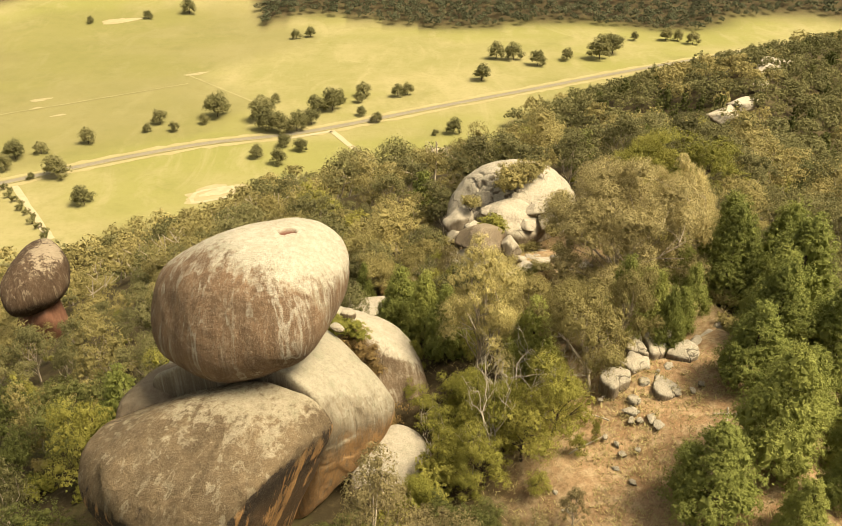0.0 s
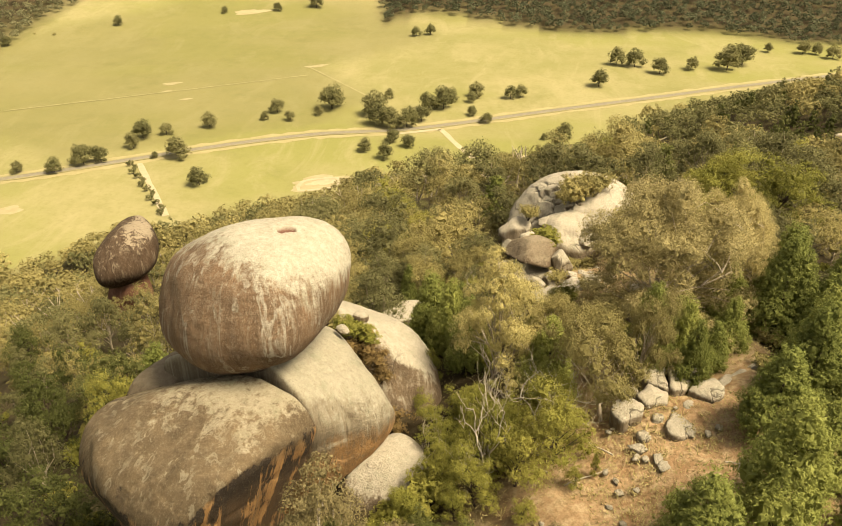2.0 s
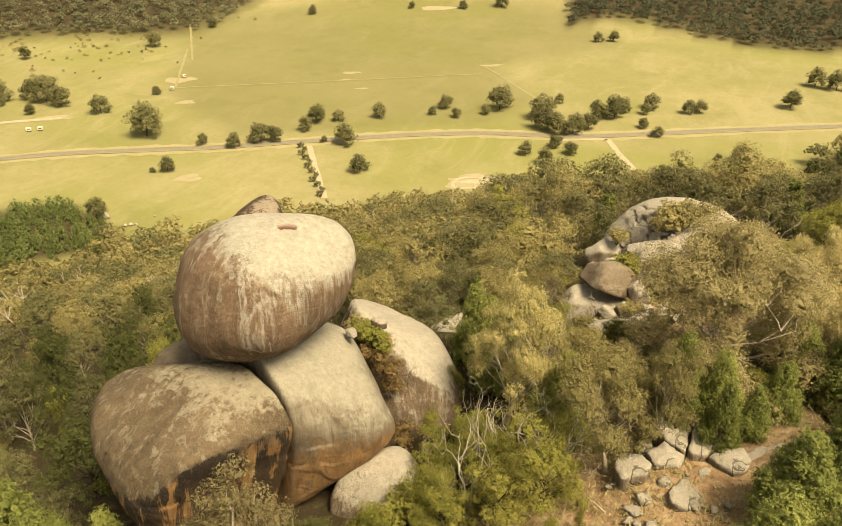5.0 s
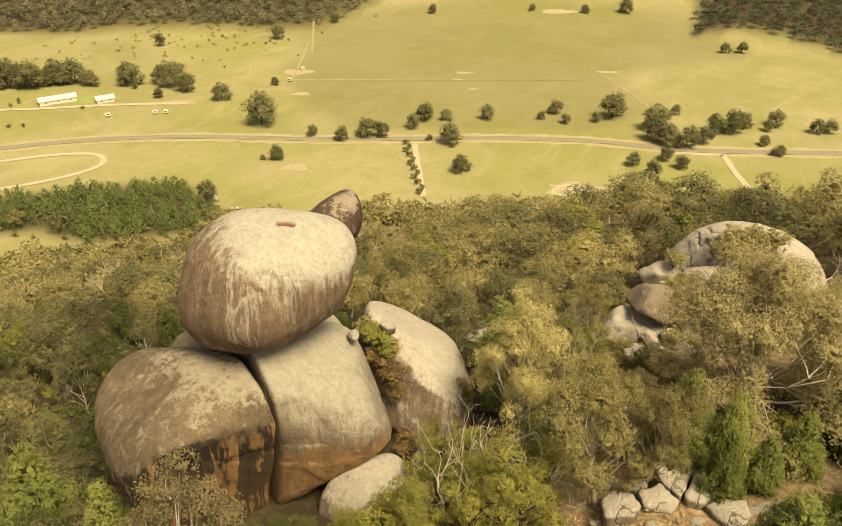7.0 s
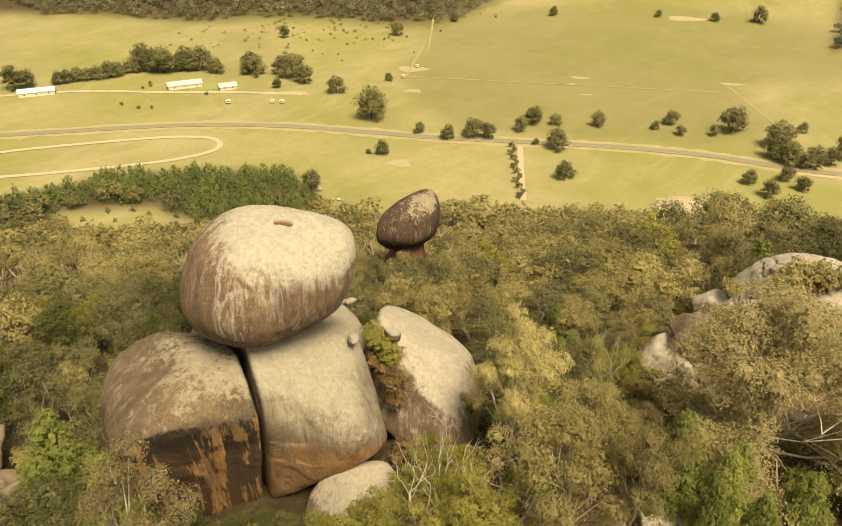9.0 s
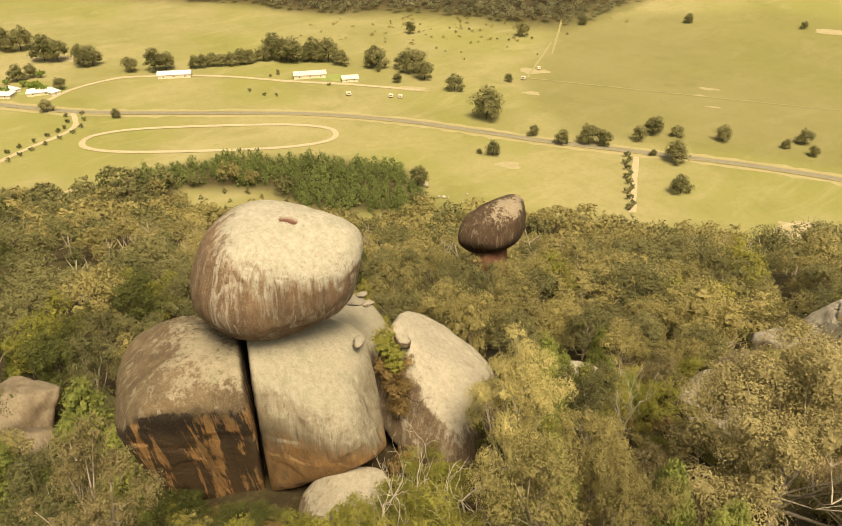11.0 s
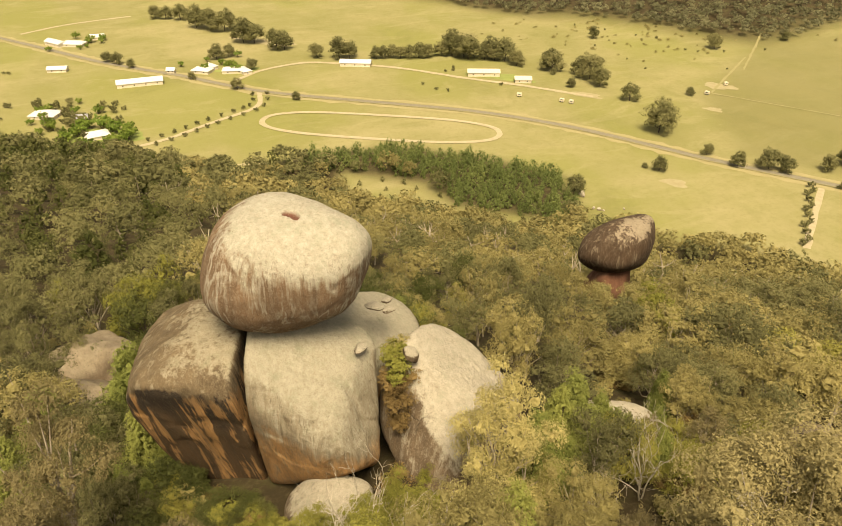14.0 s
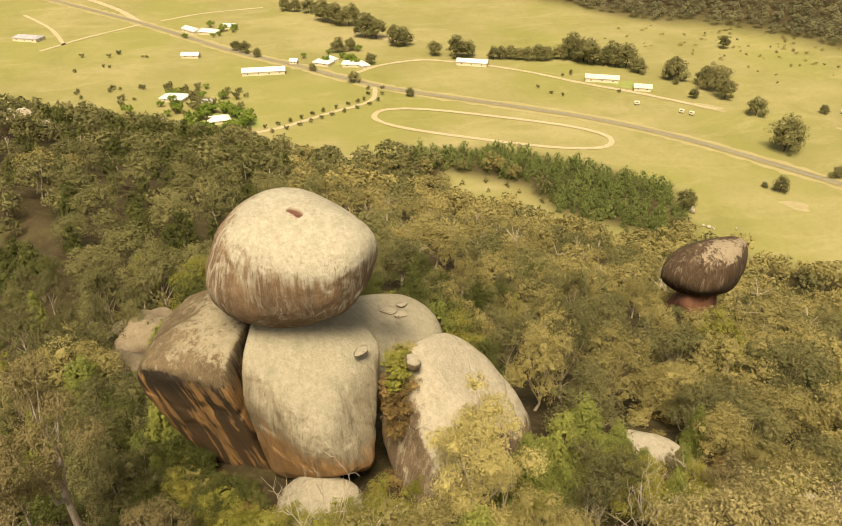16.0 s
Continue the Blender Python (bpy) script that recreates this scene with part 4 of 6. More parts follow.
# templates, each of which also stands at its first spot
GUM_WORDS, GREY_WORDS = "open gum tree with olive-brown leaves and pale limbs", "grey-green gum tree with a rounded crown"
KINDS = {
    "gum": [tree("gum_tree", *gum_arrays(s, 8, 7.0, 9000, 0.19, 12, puff=0.17, sub=2), BARK_PALE, LEAF_GUM, GUM_WORDS) for s in (1, 2, 3)],
    "grey": [tree("grey_gum_tree", *gum_arrays(s, 8, 6.8, 9000, 0.19, 12, puff=0.175, sub=2), BARK_PALE, LEAF_GREY, GREY_WORDS) for s in (4, 5)],
    "dry": [tree("gum_tree", *gum_arrays(s, 8, 5.8, 12000, 0.13, 18, puff=0.125, sub=2, core=0.45), BARK_PALE, LEAF_DRY, "gum tree with sparse dry straw-coloured leaves") for s in (10, 11)],
    "tall": [tree("gum_tree", *gum_arrays(s, 17, 6.4, 15000, 0.15, 9, low=0.66, puff=0.17, sub=2, core=0.4), BARK_PALE, LEAF_DRY, "tall gum tree with sparse straw-coloured leaves at its head") for s in (45, 46)],
    "big": [tree("gum_tree", *gum_arrays(s, 10, 12, 90000, 0.125, 44, low=0.31, puff=0.095, sub=2, core=0.5), BARK_PALE, LEAF_BIG, "broad gum tree with dull yellow-brown leaves and pale limbs") for s in (12,)],
    "yellow": [tree("gum_tree", *gum_arrays(13, 11, 7.2, 36000, 0.125, 26, 0.7, 0.34, 0.135, 2, 0.5), BARK_PALE, LEAF_YELLOW, "slender gum tree with golden yellow leaves")],
    "green": [tree("bushy_tree", *gum_arrays(s, 7, 6.4, 14000, 0.15, 18, low=0.2, puff=0.155, sub=2), BARK_DARK, LEAF_GREEN, "bushy young tree with fresh green leaves") for s in (14, 20)],
    "pine": [tree("cypress_pine", *pine_arrays(s, 7, 4.3, 24000, 0.14), BARK_DARK, LEAF_PINE, "dark green cypress pine with upswept sprays") for s in (6, 7, 15)],
    "deep": [tree("bushy_tree", *gum_arrays(s, 7, 6.4, 9000, 0.18, 16, low=0.2, puff=0.16, sub=2), BARK_DARK, LEAF_DEEP, "dense tree with deep green leaves on the damp slope") for s in (43, 44)],
    "fine": [tree("gum_tree", *gum_arrays(s, 8, 6.8, 18000, 0.135, 18, puff=0.14, sub=2, core=0.5), BARK_PALE, LEAF_GUM, GUM_WORDS) for s in (40,)],
    "rust": [tree("shrub", *shrub_arrays(s, 2.4, 3.0, 4000, 0.13), BARK_DARK, LEAF_RUST, "rusty brown half-dead scrub in a rock cleft", "shrub") for s in (41,)],
    "far_gum": [tree("gum_tree", *gum_arrays(s, 8, 7.0, 5600, 0.24, 11, puff=0.18, sub=2), BARK_PALE, LEAF_GUM, GUM_WORDS) for s in (34, 35, 42)],
    "far_grey": [tree("grey_gum_tree", *gum_arrays(s, 8, 6.8, 5600, 0.24, 11, puff=0.18, sub=2), BARK_PALE, LEAF_GREY, GREY_WORDS) for s in (36, 37)],
    "far_pine": [tree("cypress_pine", *pine_arrays(s, 7, 4.2, 5000, 0.24), BARK_DARK, LEAF_PINE, "dark green cypress pine with upswept sprays") for s in (38,)],
    "far_green": [tree("bushy_tree", *gum_arrays(s, 7, 6.4, 5000, 0.25, 14, low=0.22, sub=2), BARK_DARK, LEAF_GREEN, "bushy young tree with fresh green leaves") for s in (39,)],
    "shrub": [tree("shrub", *shrub_arrays(s, 2.6, 3.0, 2600, 0.2), BARK_DARK, LEAF_GREEN, "bright green bushy shrub under the trees", "shrub") for s in (8, 9)],
    "scrub": [tree("shrub", *shrub_arrays(s, 2.4, 3.0, 2600, 0.19), BARK_DARK, LEAF_GUM, "dull olive shrub with small leaves", "shrub") for s in (16, 17)],
    "dead": [tree("dead_tree", dead_arrays(s), None, BARK_DEAD, None, "dead tree with bare bleached white limbs") for s in (18, 19)],
}
HIGH = {"deep": 7.0, "tall": 17.0, "fine": 8.0, "rust": 2.4, "far_gum": 8.0, "far_grey": 8.0, "far_pine": 7.0, "far_green": 7.0, "gum": 8.0, "grey": 8.0, "dry": 8.0, "big": 10.0, "yellow": 11.0, "green": 7.0, "pine": 7.0, "shrub": 2.6, "scrub": 2.4, "dead": 6.0}
rng = np.random.default_rng(42)
taken, used = [], {k: 0 for k in KINDS}


def plant(kind, x, y, height, wide=1.0, base=None, group=""):
    """One tree or shrub of a kind, at its height, on the ground."""
    n, protos = used[kind], KINDS[kind]
    used[kind] += 1
    z = float(ground_height(x, y)) - 0.15 if base is None else base
    s = height / HIGH[kind]
    m = pose(x, y, z, 0, 0, (n * 137.5 + 20 * (n % 3)) % 360)
    if n < len(protos):
        ob = protos[n]
        ob.matrix_world = m
    else:
        ob = copy_thing(protos[n % len(protos)], m)
    ob.scale = (s * wide, s * wide, s)
    taken.append((x, y))
    return tagged(ob, group=group) if group else ob


def plant_to(kind, x, y, top, wide=1.0):
    return plant(kind, x, y, top - float(ground_height(x, y)), wide)


# trees that stand out near the rocks
plant_to("yellow", 11.3, 7.0, -4.6, 0.78)
plant_to("big", 23.9, 14.8, -3.0, 1.0)
plant_to("big", 30.0, 20.0, -5.0, 0.62)
for x, y, top, w in ((18.7, 2.1, -4.7, 0.85), (20.6, 4.2, -5.0, 0.65), (16.4, 9.0, -8.6, 0.8), (18.6, 8.2, -8.0, 0.8)):
    plant_to("fine", x, y, top, w)
for x, y, top, w in ((15.3, 5.6, -7.6, 1.0), (21.8, 6.6, -5.0, 0.7), (24.2, 6.9, -6.4, 0.8), (26.2, 6.9, -7.8, 0.9), (27.7, 9.1, -7.2, 0.9), (24.2, 8.8, -7.2, 0.9), (24.4, 4.6, -6.2, 0.65), (31.0, 3.2, -3.6, 1.0), (32.4, 13.4, -4.6, 1.0),
                     (27.9, -0.6, -4.2, 1.15), (26.2, -7.4, -2.4, 0.95), (22.2, -9.4, -5.4, 1.15), (25.6, -12.2, -6.5, 1.0), (29.5, -4.0, -5.0, 1.0), (33.0, 7.0, -5.0, 1.0), (35.5, 2.0, -3.0, 1.0), (34.0, 18.0, -6.0, 1.0),
                     (6.2, 16.4, -11.4, 0.9), (8.0, 13.8, -10.2, 0.8), (9.6, 11.0, -9.8, 0.9), (2.6, 28.4, -18.0, 0.7), (-17.5, -9.6, -16.5, 1.0), (36.0, 10.0, -4.0, 1.1), (38.0, 16.0, -6.0, 1.0)):
    plant_to("pine", x, y, top, w)
plant_to("tall", 4.6, -14.0, -3.6, 0.8)
plant_to("tall", 8.0, -14.6, -4.8, 0.8)
plant("dead", 11.6, -2.2, 8.6, 0.6)
plant("dead", 13.4, 1.6, 7.4, 1.0)
plant("dead", 14.8, -0.4, 6.2, 1.0)
plant_to("dead", 28.2, 38.7, -9.5, 1.05)
plant("dead", 12.4, 17.4, 7.5, 0.6)
plant("dead", 9.0, 22.5, 6.5, 0.6)
for x, y, top, w in ((15.6, -1.1, -8.2, 0.9), (13.4, -2.6, -9.4, 0.9), (11.0, -3.6, -11.4, 0.9), (13.2, 0.8, -10.4, 0.8), (10.4, -0.4, -11.6, 0.8), (16.8, -3.4, -11.6, 0.7), (15.2, 2.2, -9.8, 0.8), (12.4, -1.4, -10.2, 0.9), (9.8, 2.0, -12.0, 0.7), (10.2, 17.8, -12.6, 0.8), (9.9, -4.6, -13.2, 0.8), (13.8, -5.4, -12.5, 0.9), (18.0, -2.6, -11.4, 0.5), (36.6, 44.0, -11.2, 1.3), (34.0, 40.0, -10.6, 1.2), (-46.0, -8.4, -27.6, 1.0), (7.0, 8.6, -13.5, 0.6)):
    plant_to("green", x, y, top, w)
for x, y, top, w in ((8.4, 0.2, -13.0, 1.2), (7.8, 2.9, -13.4, 1.0), (9.6, 3.8, -12.4, 1.0), (6.6, 5.4, -14.6, 1.0), (11.2, 2.6, -11.2, 0.9), (9.2, -2.2, -12.8, 1.1), (12.6, -0.4, -10.6, 0.8), (6.6, -4.6, -13.6, 0.8), (8.4, -2.6, -12.2, 0.7), (5.0, -6.6, -15.0, 0.7), (3.2, -8.6, -16.2, 0.7)):
    plant_to("green", x, y, top, w)
for x, y, h, w in ((32.6, -4.6, 5.4, 0.9), (30.6, -7.4, 4.6, 0.9), (28.6, -10.4, 4.4, 0.9)):
    plant("pine", x, y, h, w)
for x, y, top, w in ((-14, -12, -19, 0.9), (-11, -13.6, -18.4, 0.9), (-7, -13.6, -18, 1.0), (-3, -13.0, -18, 1.0), (1.2, -11.6, -17.6, 1.0), (9.3, -2.2, -14.6, 0.7), (9.7, -0.6, -14.4, 0.7), (9.2, 1.0, -15.0, 0.7), (-5.2, -8.9, -18.2, 1.0), (-3.4, -7.7, -18.0, 1.1)):
    plant_to("deep", x, y, top, w)
for x, y, top, w in ((7.4, -9.4, -11.0, 0.8), (12.0, -11.4, -9.6, 0.8), (15.4, -8.4, -10.8, 0.7), (10.9, 24.0, -13.8, 0.8), (18.0, 11.0, -9.5, 0.9)):
    plant_to("dry", x, y, top, w)
# deep leaf colour here also stands for the shade at the rock's foot
for x, y, h, w in ((2.4, -8.2, 1.8, 1.1), (0.2, -9.8, 2.0, 1.1), (-2.6, -11.2, 2.0, 1.2), (4.4, -7.4, 1.8, 1.1), (-5.8, -12.0, 2.0, 1.2), (3.4, -5.6, 1.3, 1.2), (6.0, -6.4, 1.8, 1.2), (8.6, -6.2, 2.0, 1.2), (10.8, -6.6, 1.8, 1.3), (1.0, -12.8, 2.2, 1.2)):
    plant("shrub" if h < 1.5 else "deep", x, y, h, w)
for x, y, h, w in ((4.4, -6.9, 3.4, 0.9), (6.2, -8.4, 3.8, 0.9), (2.6, -9.4, 3.6, 0.9), (7.8, -6.9, 3.6, 0.8), (0.2, -10.8, 4.0, 0.9), (5.0, -10.4, 4.2, 0.9), (9.6, -8.6, 4.0, 0.9)):
    plant("deep", x, y, h, w)
for kind, x, y, h, w in (("deep", -0.4, -6.2, 1.8, 1.2), ("scrub", -3.2, -8.0, 1.4, 1.3), ("deep", 1.9, -5.4, 1.6, 1.2), ("deep", 0.8, -7.4, 2.2, 1.1), ("deep", -5.4, -10.4, 2.6, 1.1), ("rust", 3.0, -5.0, 1.2, 1.2), ("deep", -2.0, -9.4, 2.6, 1.1), ("deep", -8.4, -12.6, 3.4, 1.1), ("deep", -9.6, -15.6, 4.2, 1.0), ("deep", -6.2, -13.0, 3.6, 1.0), ("rust", -1.8, -6.6, 0.9, 1.3), ("deep", 3.2, -7.6, 2.8, 1.0), ("shrub", 6.9, -4.6, 2.6, 1.1), ("shrub", 5.4, -4.9, 2.4, 1.1), ("shrub", 8.2, -3.4, 2.6, 1.0), ("pine", 10.0, 13.2, 4.6, 0.8), ("pine", 7.3, 20.4, 3.8, 0.8), ("green", 11.3, 10.5, 2.6, 1.0), ("green", 11.7, 24.4, 3.0, 1.0), ("green", 9.9, 30.0, 3.0, 1.0), ("green", 10.1, 22.8, 3.4, 1.0), ("pine", 6.4, 24.4, 3.6, 0.8), ("green", 16.7, 19.0, 3.2, 1.0), ("deep", -3.9, -7.4, 2.0, 1.3), ("deep", -2.4, -7.2, 1.6, 1.4), ("green", -4.6, -8.8, 2.6, 1.0), ("deep", -6.6, -11.4, 3.2, 1.2), ("deep", -7.8, -12.0, 3.4, 1.1), ("deep", 0.9, -4.6, 1.3, 1.4), ("deep", 2.4, -4.0, 1.2, 1.4), ("green", -0.8, -8.6, 2.6, 1.1), ("deep", -4.2, -11.8, 3.8, 1.1), ("deep", -10.6, -11.2, 3.8, 1.1), ("grey", -2.4, -12.4, 5.2, 1.0), ("grey", -5.0, -14.6, 6.0, 1.0)):
    plant(kind, x, y, h, w)
# what grows in the cleft of the base and on the outcrop
for kind, x, y, z, h, w in (("shrub", 2.2, 5.3, -10.3, 1.7, 1.4), ("scrub", 1.0, 5.9, -10.0, 1.3, 1.2), ("rust", 2.7, 5.2, -11.2, 1.6, 1.0), ("rust", 3.3, 4.9, -12.2, 1.7, 0.9), ("rust", 3.9, 4.7, -13.4, 1.5, 0.8), ("rust", 5.4, 4.4, -17.4, 2.2, 1.0), ("rust", 6.4, 4.0, -18.8, 2.6, 1.1)):
    plant(kind, x, y, h, w, z)
for kind, x, y, z, h, w in (("scrub", 19.8, 40.8, -16.2, 3.6, 1.0), ("scrub", 21.4, 41.6, -15.6, 3.4, 0.9), ("scrub", 14.4, 38.6, -17.4, 1.9, 0.9), ("shrub", 16.2, 32.2, -17.0, 2.0, 1.3), ("scrub", 18.2, 39.6, -15.6, 1.6, 0.9), ("scrub", 17.2, 28.6, -18.9, 1.3, 1.2), ("scrub", 24.4, 38.0, -17.6, 2.6, 1.0), ("scrub", 16.6, 36.6, -19.4, 1.6, 1.1), ("scrub", 20.0, 25.4, -17.6, 1.2, 1.2), ("scrub", 23.2, 34.6, -18.8, 1.5, 1.2), ("scrub", 22.6, 28.8, -17.8, 1.3, 1.2)):
    plant(kind, x, y, h, w, z)
for n in range(26):
    x, y = rng.uniform(13.5, 23.5), rng.uniform(12.5, 25)
    plant(("scrub", "scrub", "shrub", "rust")[n % 4], x, y, rng.uniform(0.7, 1.6), rng.uniform(0.9, 1.4))
for n in range(46):
    x, y = rng.uniform(5, 14.5), rng.uniform(19, 34)
    if math.hypot(x - 14.5, y - 30) > 4:
        plant(("scrub", "rust", "scrub", "shrub")[n % 4], x, y, rng.uniform(0.8, 2.0), rng.uniform(0.9, 1.4))
for n in range(34):
    x, y = rng.uniform(-8, 14), rng.uniform(29.5, 37.5)
    if math.hypot(x - 14.5, y - 30) > 4.5:
        plant(("rust", "scrub", "rust", "grey", "gum")[n % 5], x, y, rng.uniform(1.0, 2.2) if n % 5 < 3 else rng.uniform(3.5, 5.5), rng.uniform(0.9, 1.3))
for x, y in ((15.6, 36.0), (17.4, 35.4), (19.2, 35.2), (20.8, 35.6), (14.2, 34.6), (16.2, 34.0), (18.4, 33.6), (12.8, 36.6)):
    plant("scrub" if x > 15 else "rust", x, y, rng.uniform(0.9, 1.7), 1.3)
# the wood under the overhang and beside the slab
for kind, x, y, top, w in (("pine", -9.0, -9.6, -15.2, 0.8), ("grey", -11.6, -12.4, -18.2, 0.9), ("pine", -16.5, -16.4, -18.0, 1.1), ("gum", -20.5, -17.2, -19.2, 1.1), ("grey", -13.4, -15.0, -18.6, 1.0), ("pine", -6.6, -11.8, -18.6, 0.9), ("scrub", -8.8, -7.6, -21.4, 1.2), ("pine", -3.6, -10.4, -17.8, 0.8), ("scrub", -5.0, -8.2, -20.4, 1.1),
                           ("grey", -24.0, -19.0, -20.0, 1.1), ("green", -14.0, -10.8, -20.6, 0.8), ("scrub", -1.4, -8.0, -18.4, 1.2), ("shrub", 1.6, -6.8, -17.4, 1.2), ("pine", -12.0, -19.0, -18.0, 0.9), ("grey", -17.5, -21.0, -20.0, 1.0), ("grey", -7.0, -15.2, -17.0, 0.9), ("grey", -1.0, -13.0, -15.8, 0.8)):
    plant_to(kind, x, y, top, w)
for kind, x, y, top, w in (("pine", 5.4, 19.6, -14.8, 0.9), ("pine", 8.4, 18.2, -13.2, 0.9), ("grey", 11.4, 15.0, -10.6, 0.7), ("dry", 6.4, 23.6, -17.4, 0.6), ("pine", 10.6, 20.6, -14.2, 0.8), ("green", 12.6, 20.4, -14.8, 0.8), ("grey", -0.4, 30.4, -19.4, 0.9), ("gum", 4.2, 30.2, -19.0, 0.9), ("gum", 8.0, 31.0, -18.4, 0.9), ("grey", 9.4, 27.4, -17.2, 0.8), ("gum", -5.0, 31.6, -20.4, 1.0), ("gum", 1.8, 36.6, -19.6, 1.0), ("scrub", 3.0, 28.6, -22.0, 1.3), ("scrub", 6.0, 28.4, -21.2, 1.3), ("scrub", 0.0, 27.0, -22.4, 1.3)):
    plant_to(kind, x, y, top, w)
for x, y, h, w in ((7.6, 17.6, 4.6, 0.7), (9.6, 23.6, 5.0, 0.6), (13.4, 13.0, 5.0, 0.6), (8.2, -1.0, 4.2, 0.7), (10.4, -3.0, 4.8, 0.6), (7.6, 1.6, 4.0, 0.6), (-15.0, -12.8, 5.0, 0.6), (14.0, 27.0, 5.0, 0.6), (-6.4, 33.6, 5.2, 0.7)):
    plant("dead", x, y, h, w)


def scatter(x0, x1, y0, y1, gap, ok):
    """Points no closer than gap, in a plan box."""
    n = int((x1 - x0) * (y1 - y0) / (gap * gap) * 3.2)
    cell, out = {}, []
    for x, y in zip(rng.uniform(x0, x1, n), rng.uniform(y0, y1, n)):
        k = (int(x // gap), int(y // gap))
        if any((x - a) ** 2 + (y - b) ** 2 < gap * gap for i in (-1, 0, 1) for j in (-1, 0, 1) for a, b in cell.get((k[0] + i, k[1] + j), ())):
            continue
        cell.setdefault(k, []).append((x, y))
        out.append((x, y))
    out = np.array(out)
    return out[ok(out[:, 0], out[:, 1])]


def in_sight(x, y, more=0.0):
    """The wedge of the plan over which the camera looks."""
    return (y > -3.6 + 0.223 * (x - 37) - 14 - more) & (x < 5.5 + 0.62 * (y + 37) + 16 + more)


def bare(x, y):
    """Rocks, clearings and the paths between."""
    return ((((x + 4) / 13.5) ** 2 + ((y - 1) / 14) ** 2 < 1) | (((x - 2.5) / 8) ** 2 + ((y - 9.5) / 7) ** 2 < 1) | (((x - 22) / 8) ** 2 + ((y + 6) / 11) ** 2 < 1) | (((x - 17.5) / 9) ** 2 + ((y - 33) / 14) ** 2 < 1) | ((x > 14.5) & (x < 23) & (y > 12) & (y < 24))
            | (((x + 51) / 11) ** 2 + ((y - 67) / 16) ** 2 < 1) | ((x > -2) & (y < 4)) | (((x + 23) / 10) ** 2 + ((y + 13) / 5) ** 2 < 1) | (((x - 2) / 8) ** 2 + ((y - 34) / 2.2) ** 2 < 1))


close = scatter(-64, 62, -46, 78, 4.5, lambda x, y: ~bare(x, y) & in_sight(x, y))
close = close[[all((x - a) ** 2 + (y - b) ** 2 > 9 for a, b in taken) for x, y in close]]
NAMES = ["gum"] * 10 + ["grey"] * 9 + ["pine"] * 2 + ["green"] * 2
for x, y in close:
    n = rng.integers(len(NAMES))
    dry, luck = x + 0.7 * y > 10, rng.random()
    kind = NAMES[n] if dry or luck < 0.08 else ("grey", "deep", "grey", "green", "pine", "deep", "grey")[n % 7] if y < 22 else ("grey", "gum", "grey", "green", "gum", "grey", "deep")[n % 7]
    if math.hypot(x - 27, y + 25) > 66:
        kind = kind if kind == "deep" else "far_" + kind
    front = y < 0.6 * x + 6 and x < 30
    if -58 < x < -28 and abs((x + 56) * 0.69 + (y - 77) * 0.72) < 9:  # stunted below the far boulder
        plant(kind, x, y, rng.uniform(2.6, 4.0), rng.uniform(1.0, 1.3), group="trees of the hillside")
        continue
    plant(kind, x, y, rng.uniform(4.0, 6.0) if front or x > 24 and y < 24 else rng.uniform(5.2, 8.6) if x + 0.7 * y > 10 else rng.uniform(4.2, 9.4), rng.uniform(0.95, 1.25) if x + 0.7 * y > 10 else rng.uniform(0.66, 0.92), group="trees of the hillside")
# mostly deep green, whose dark colour also carries this corner's shade
for x, y in scatter(-34, 12, -34, -11.5, 3.3, lambda x, y: in_sight(x, y, 4) & (x < 9 + 0 * y) & ~((x > -30) & (x < -14) & (y > -15))):
    if all((x - a) ** 2 + (y - b) ** 2 > 6 for a, b in taken):
        plant(("deep", "deep", "pine", "deep", "grey", "deep")[rng.integers(6)], x, y, rng.uniform(3.0, 6.6), rng.uniform(0.66, 0.95), group="trees of the hillside")
low = scatter(-60, 60, -26, 74, 4.6, lambda x, y: ~bare(x, y) & in_sight(x, y))
for x, y in low[:150]:
    plant(("shrub", "scrub", "scrub")[rng.integers(3)], x, y, rng.uniform(0.9, 2.2), rng.uniform(0.9, 1.3), group="shrubs under the trees")


def forest(name, spots, protos, mat, label, low, high):
    """A wood too thick to count, as one mesh: turned and scaled copies of the given crowns."""
    vs, fs, tone, n = [], [], [], 0
    for x, y, z in spots:
        v, f = protos[rng.integers(len(protos))]
        a, s = rng.uniform(0, 6.28), rng.uniform(low, high)
        c, d = math.cos(a) * s, math.sin(a) * s
        w = np.stack([v[:, 0] * c - v[:, 1] * d + x, v[:, 0] * d + v[:, 1] * c + y, v[:, 2] * s * rng.uniform(0.8, 1.1) + z], 1)
        vs.append(w)
        fs.append(f + n)
        n += len(w)
        tone.append(np.full(len(w), rng.random()))
    me = mesh_from(name, np.concatenate(vs), np.concatenate(fs), mat)
    add_attribute(me, "tone", np.concatenate(tone))
    return tagged(new(name, me), label, "woodland", kind="stuff")


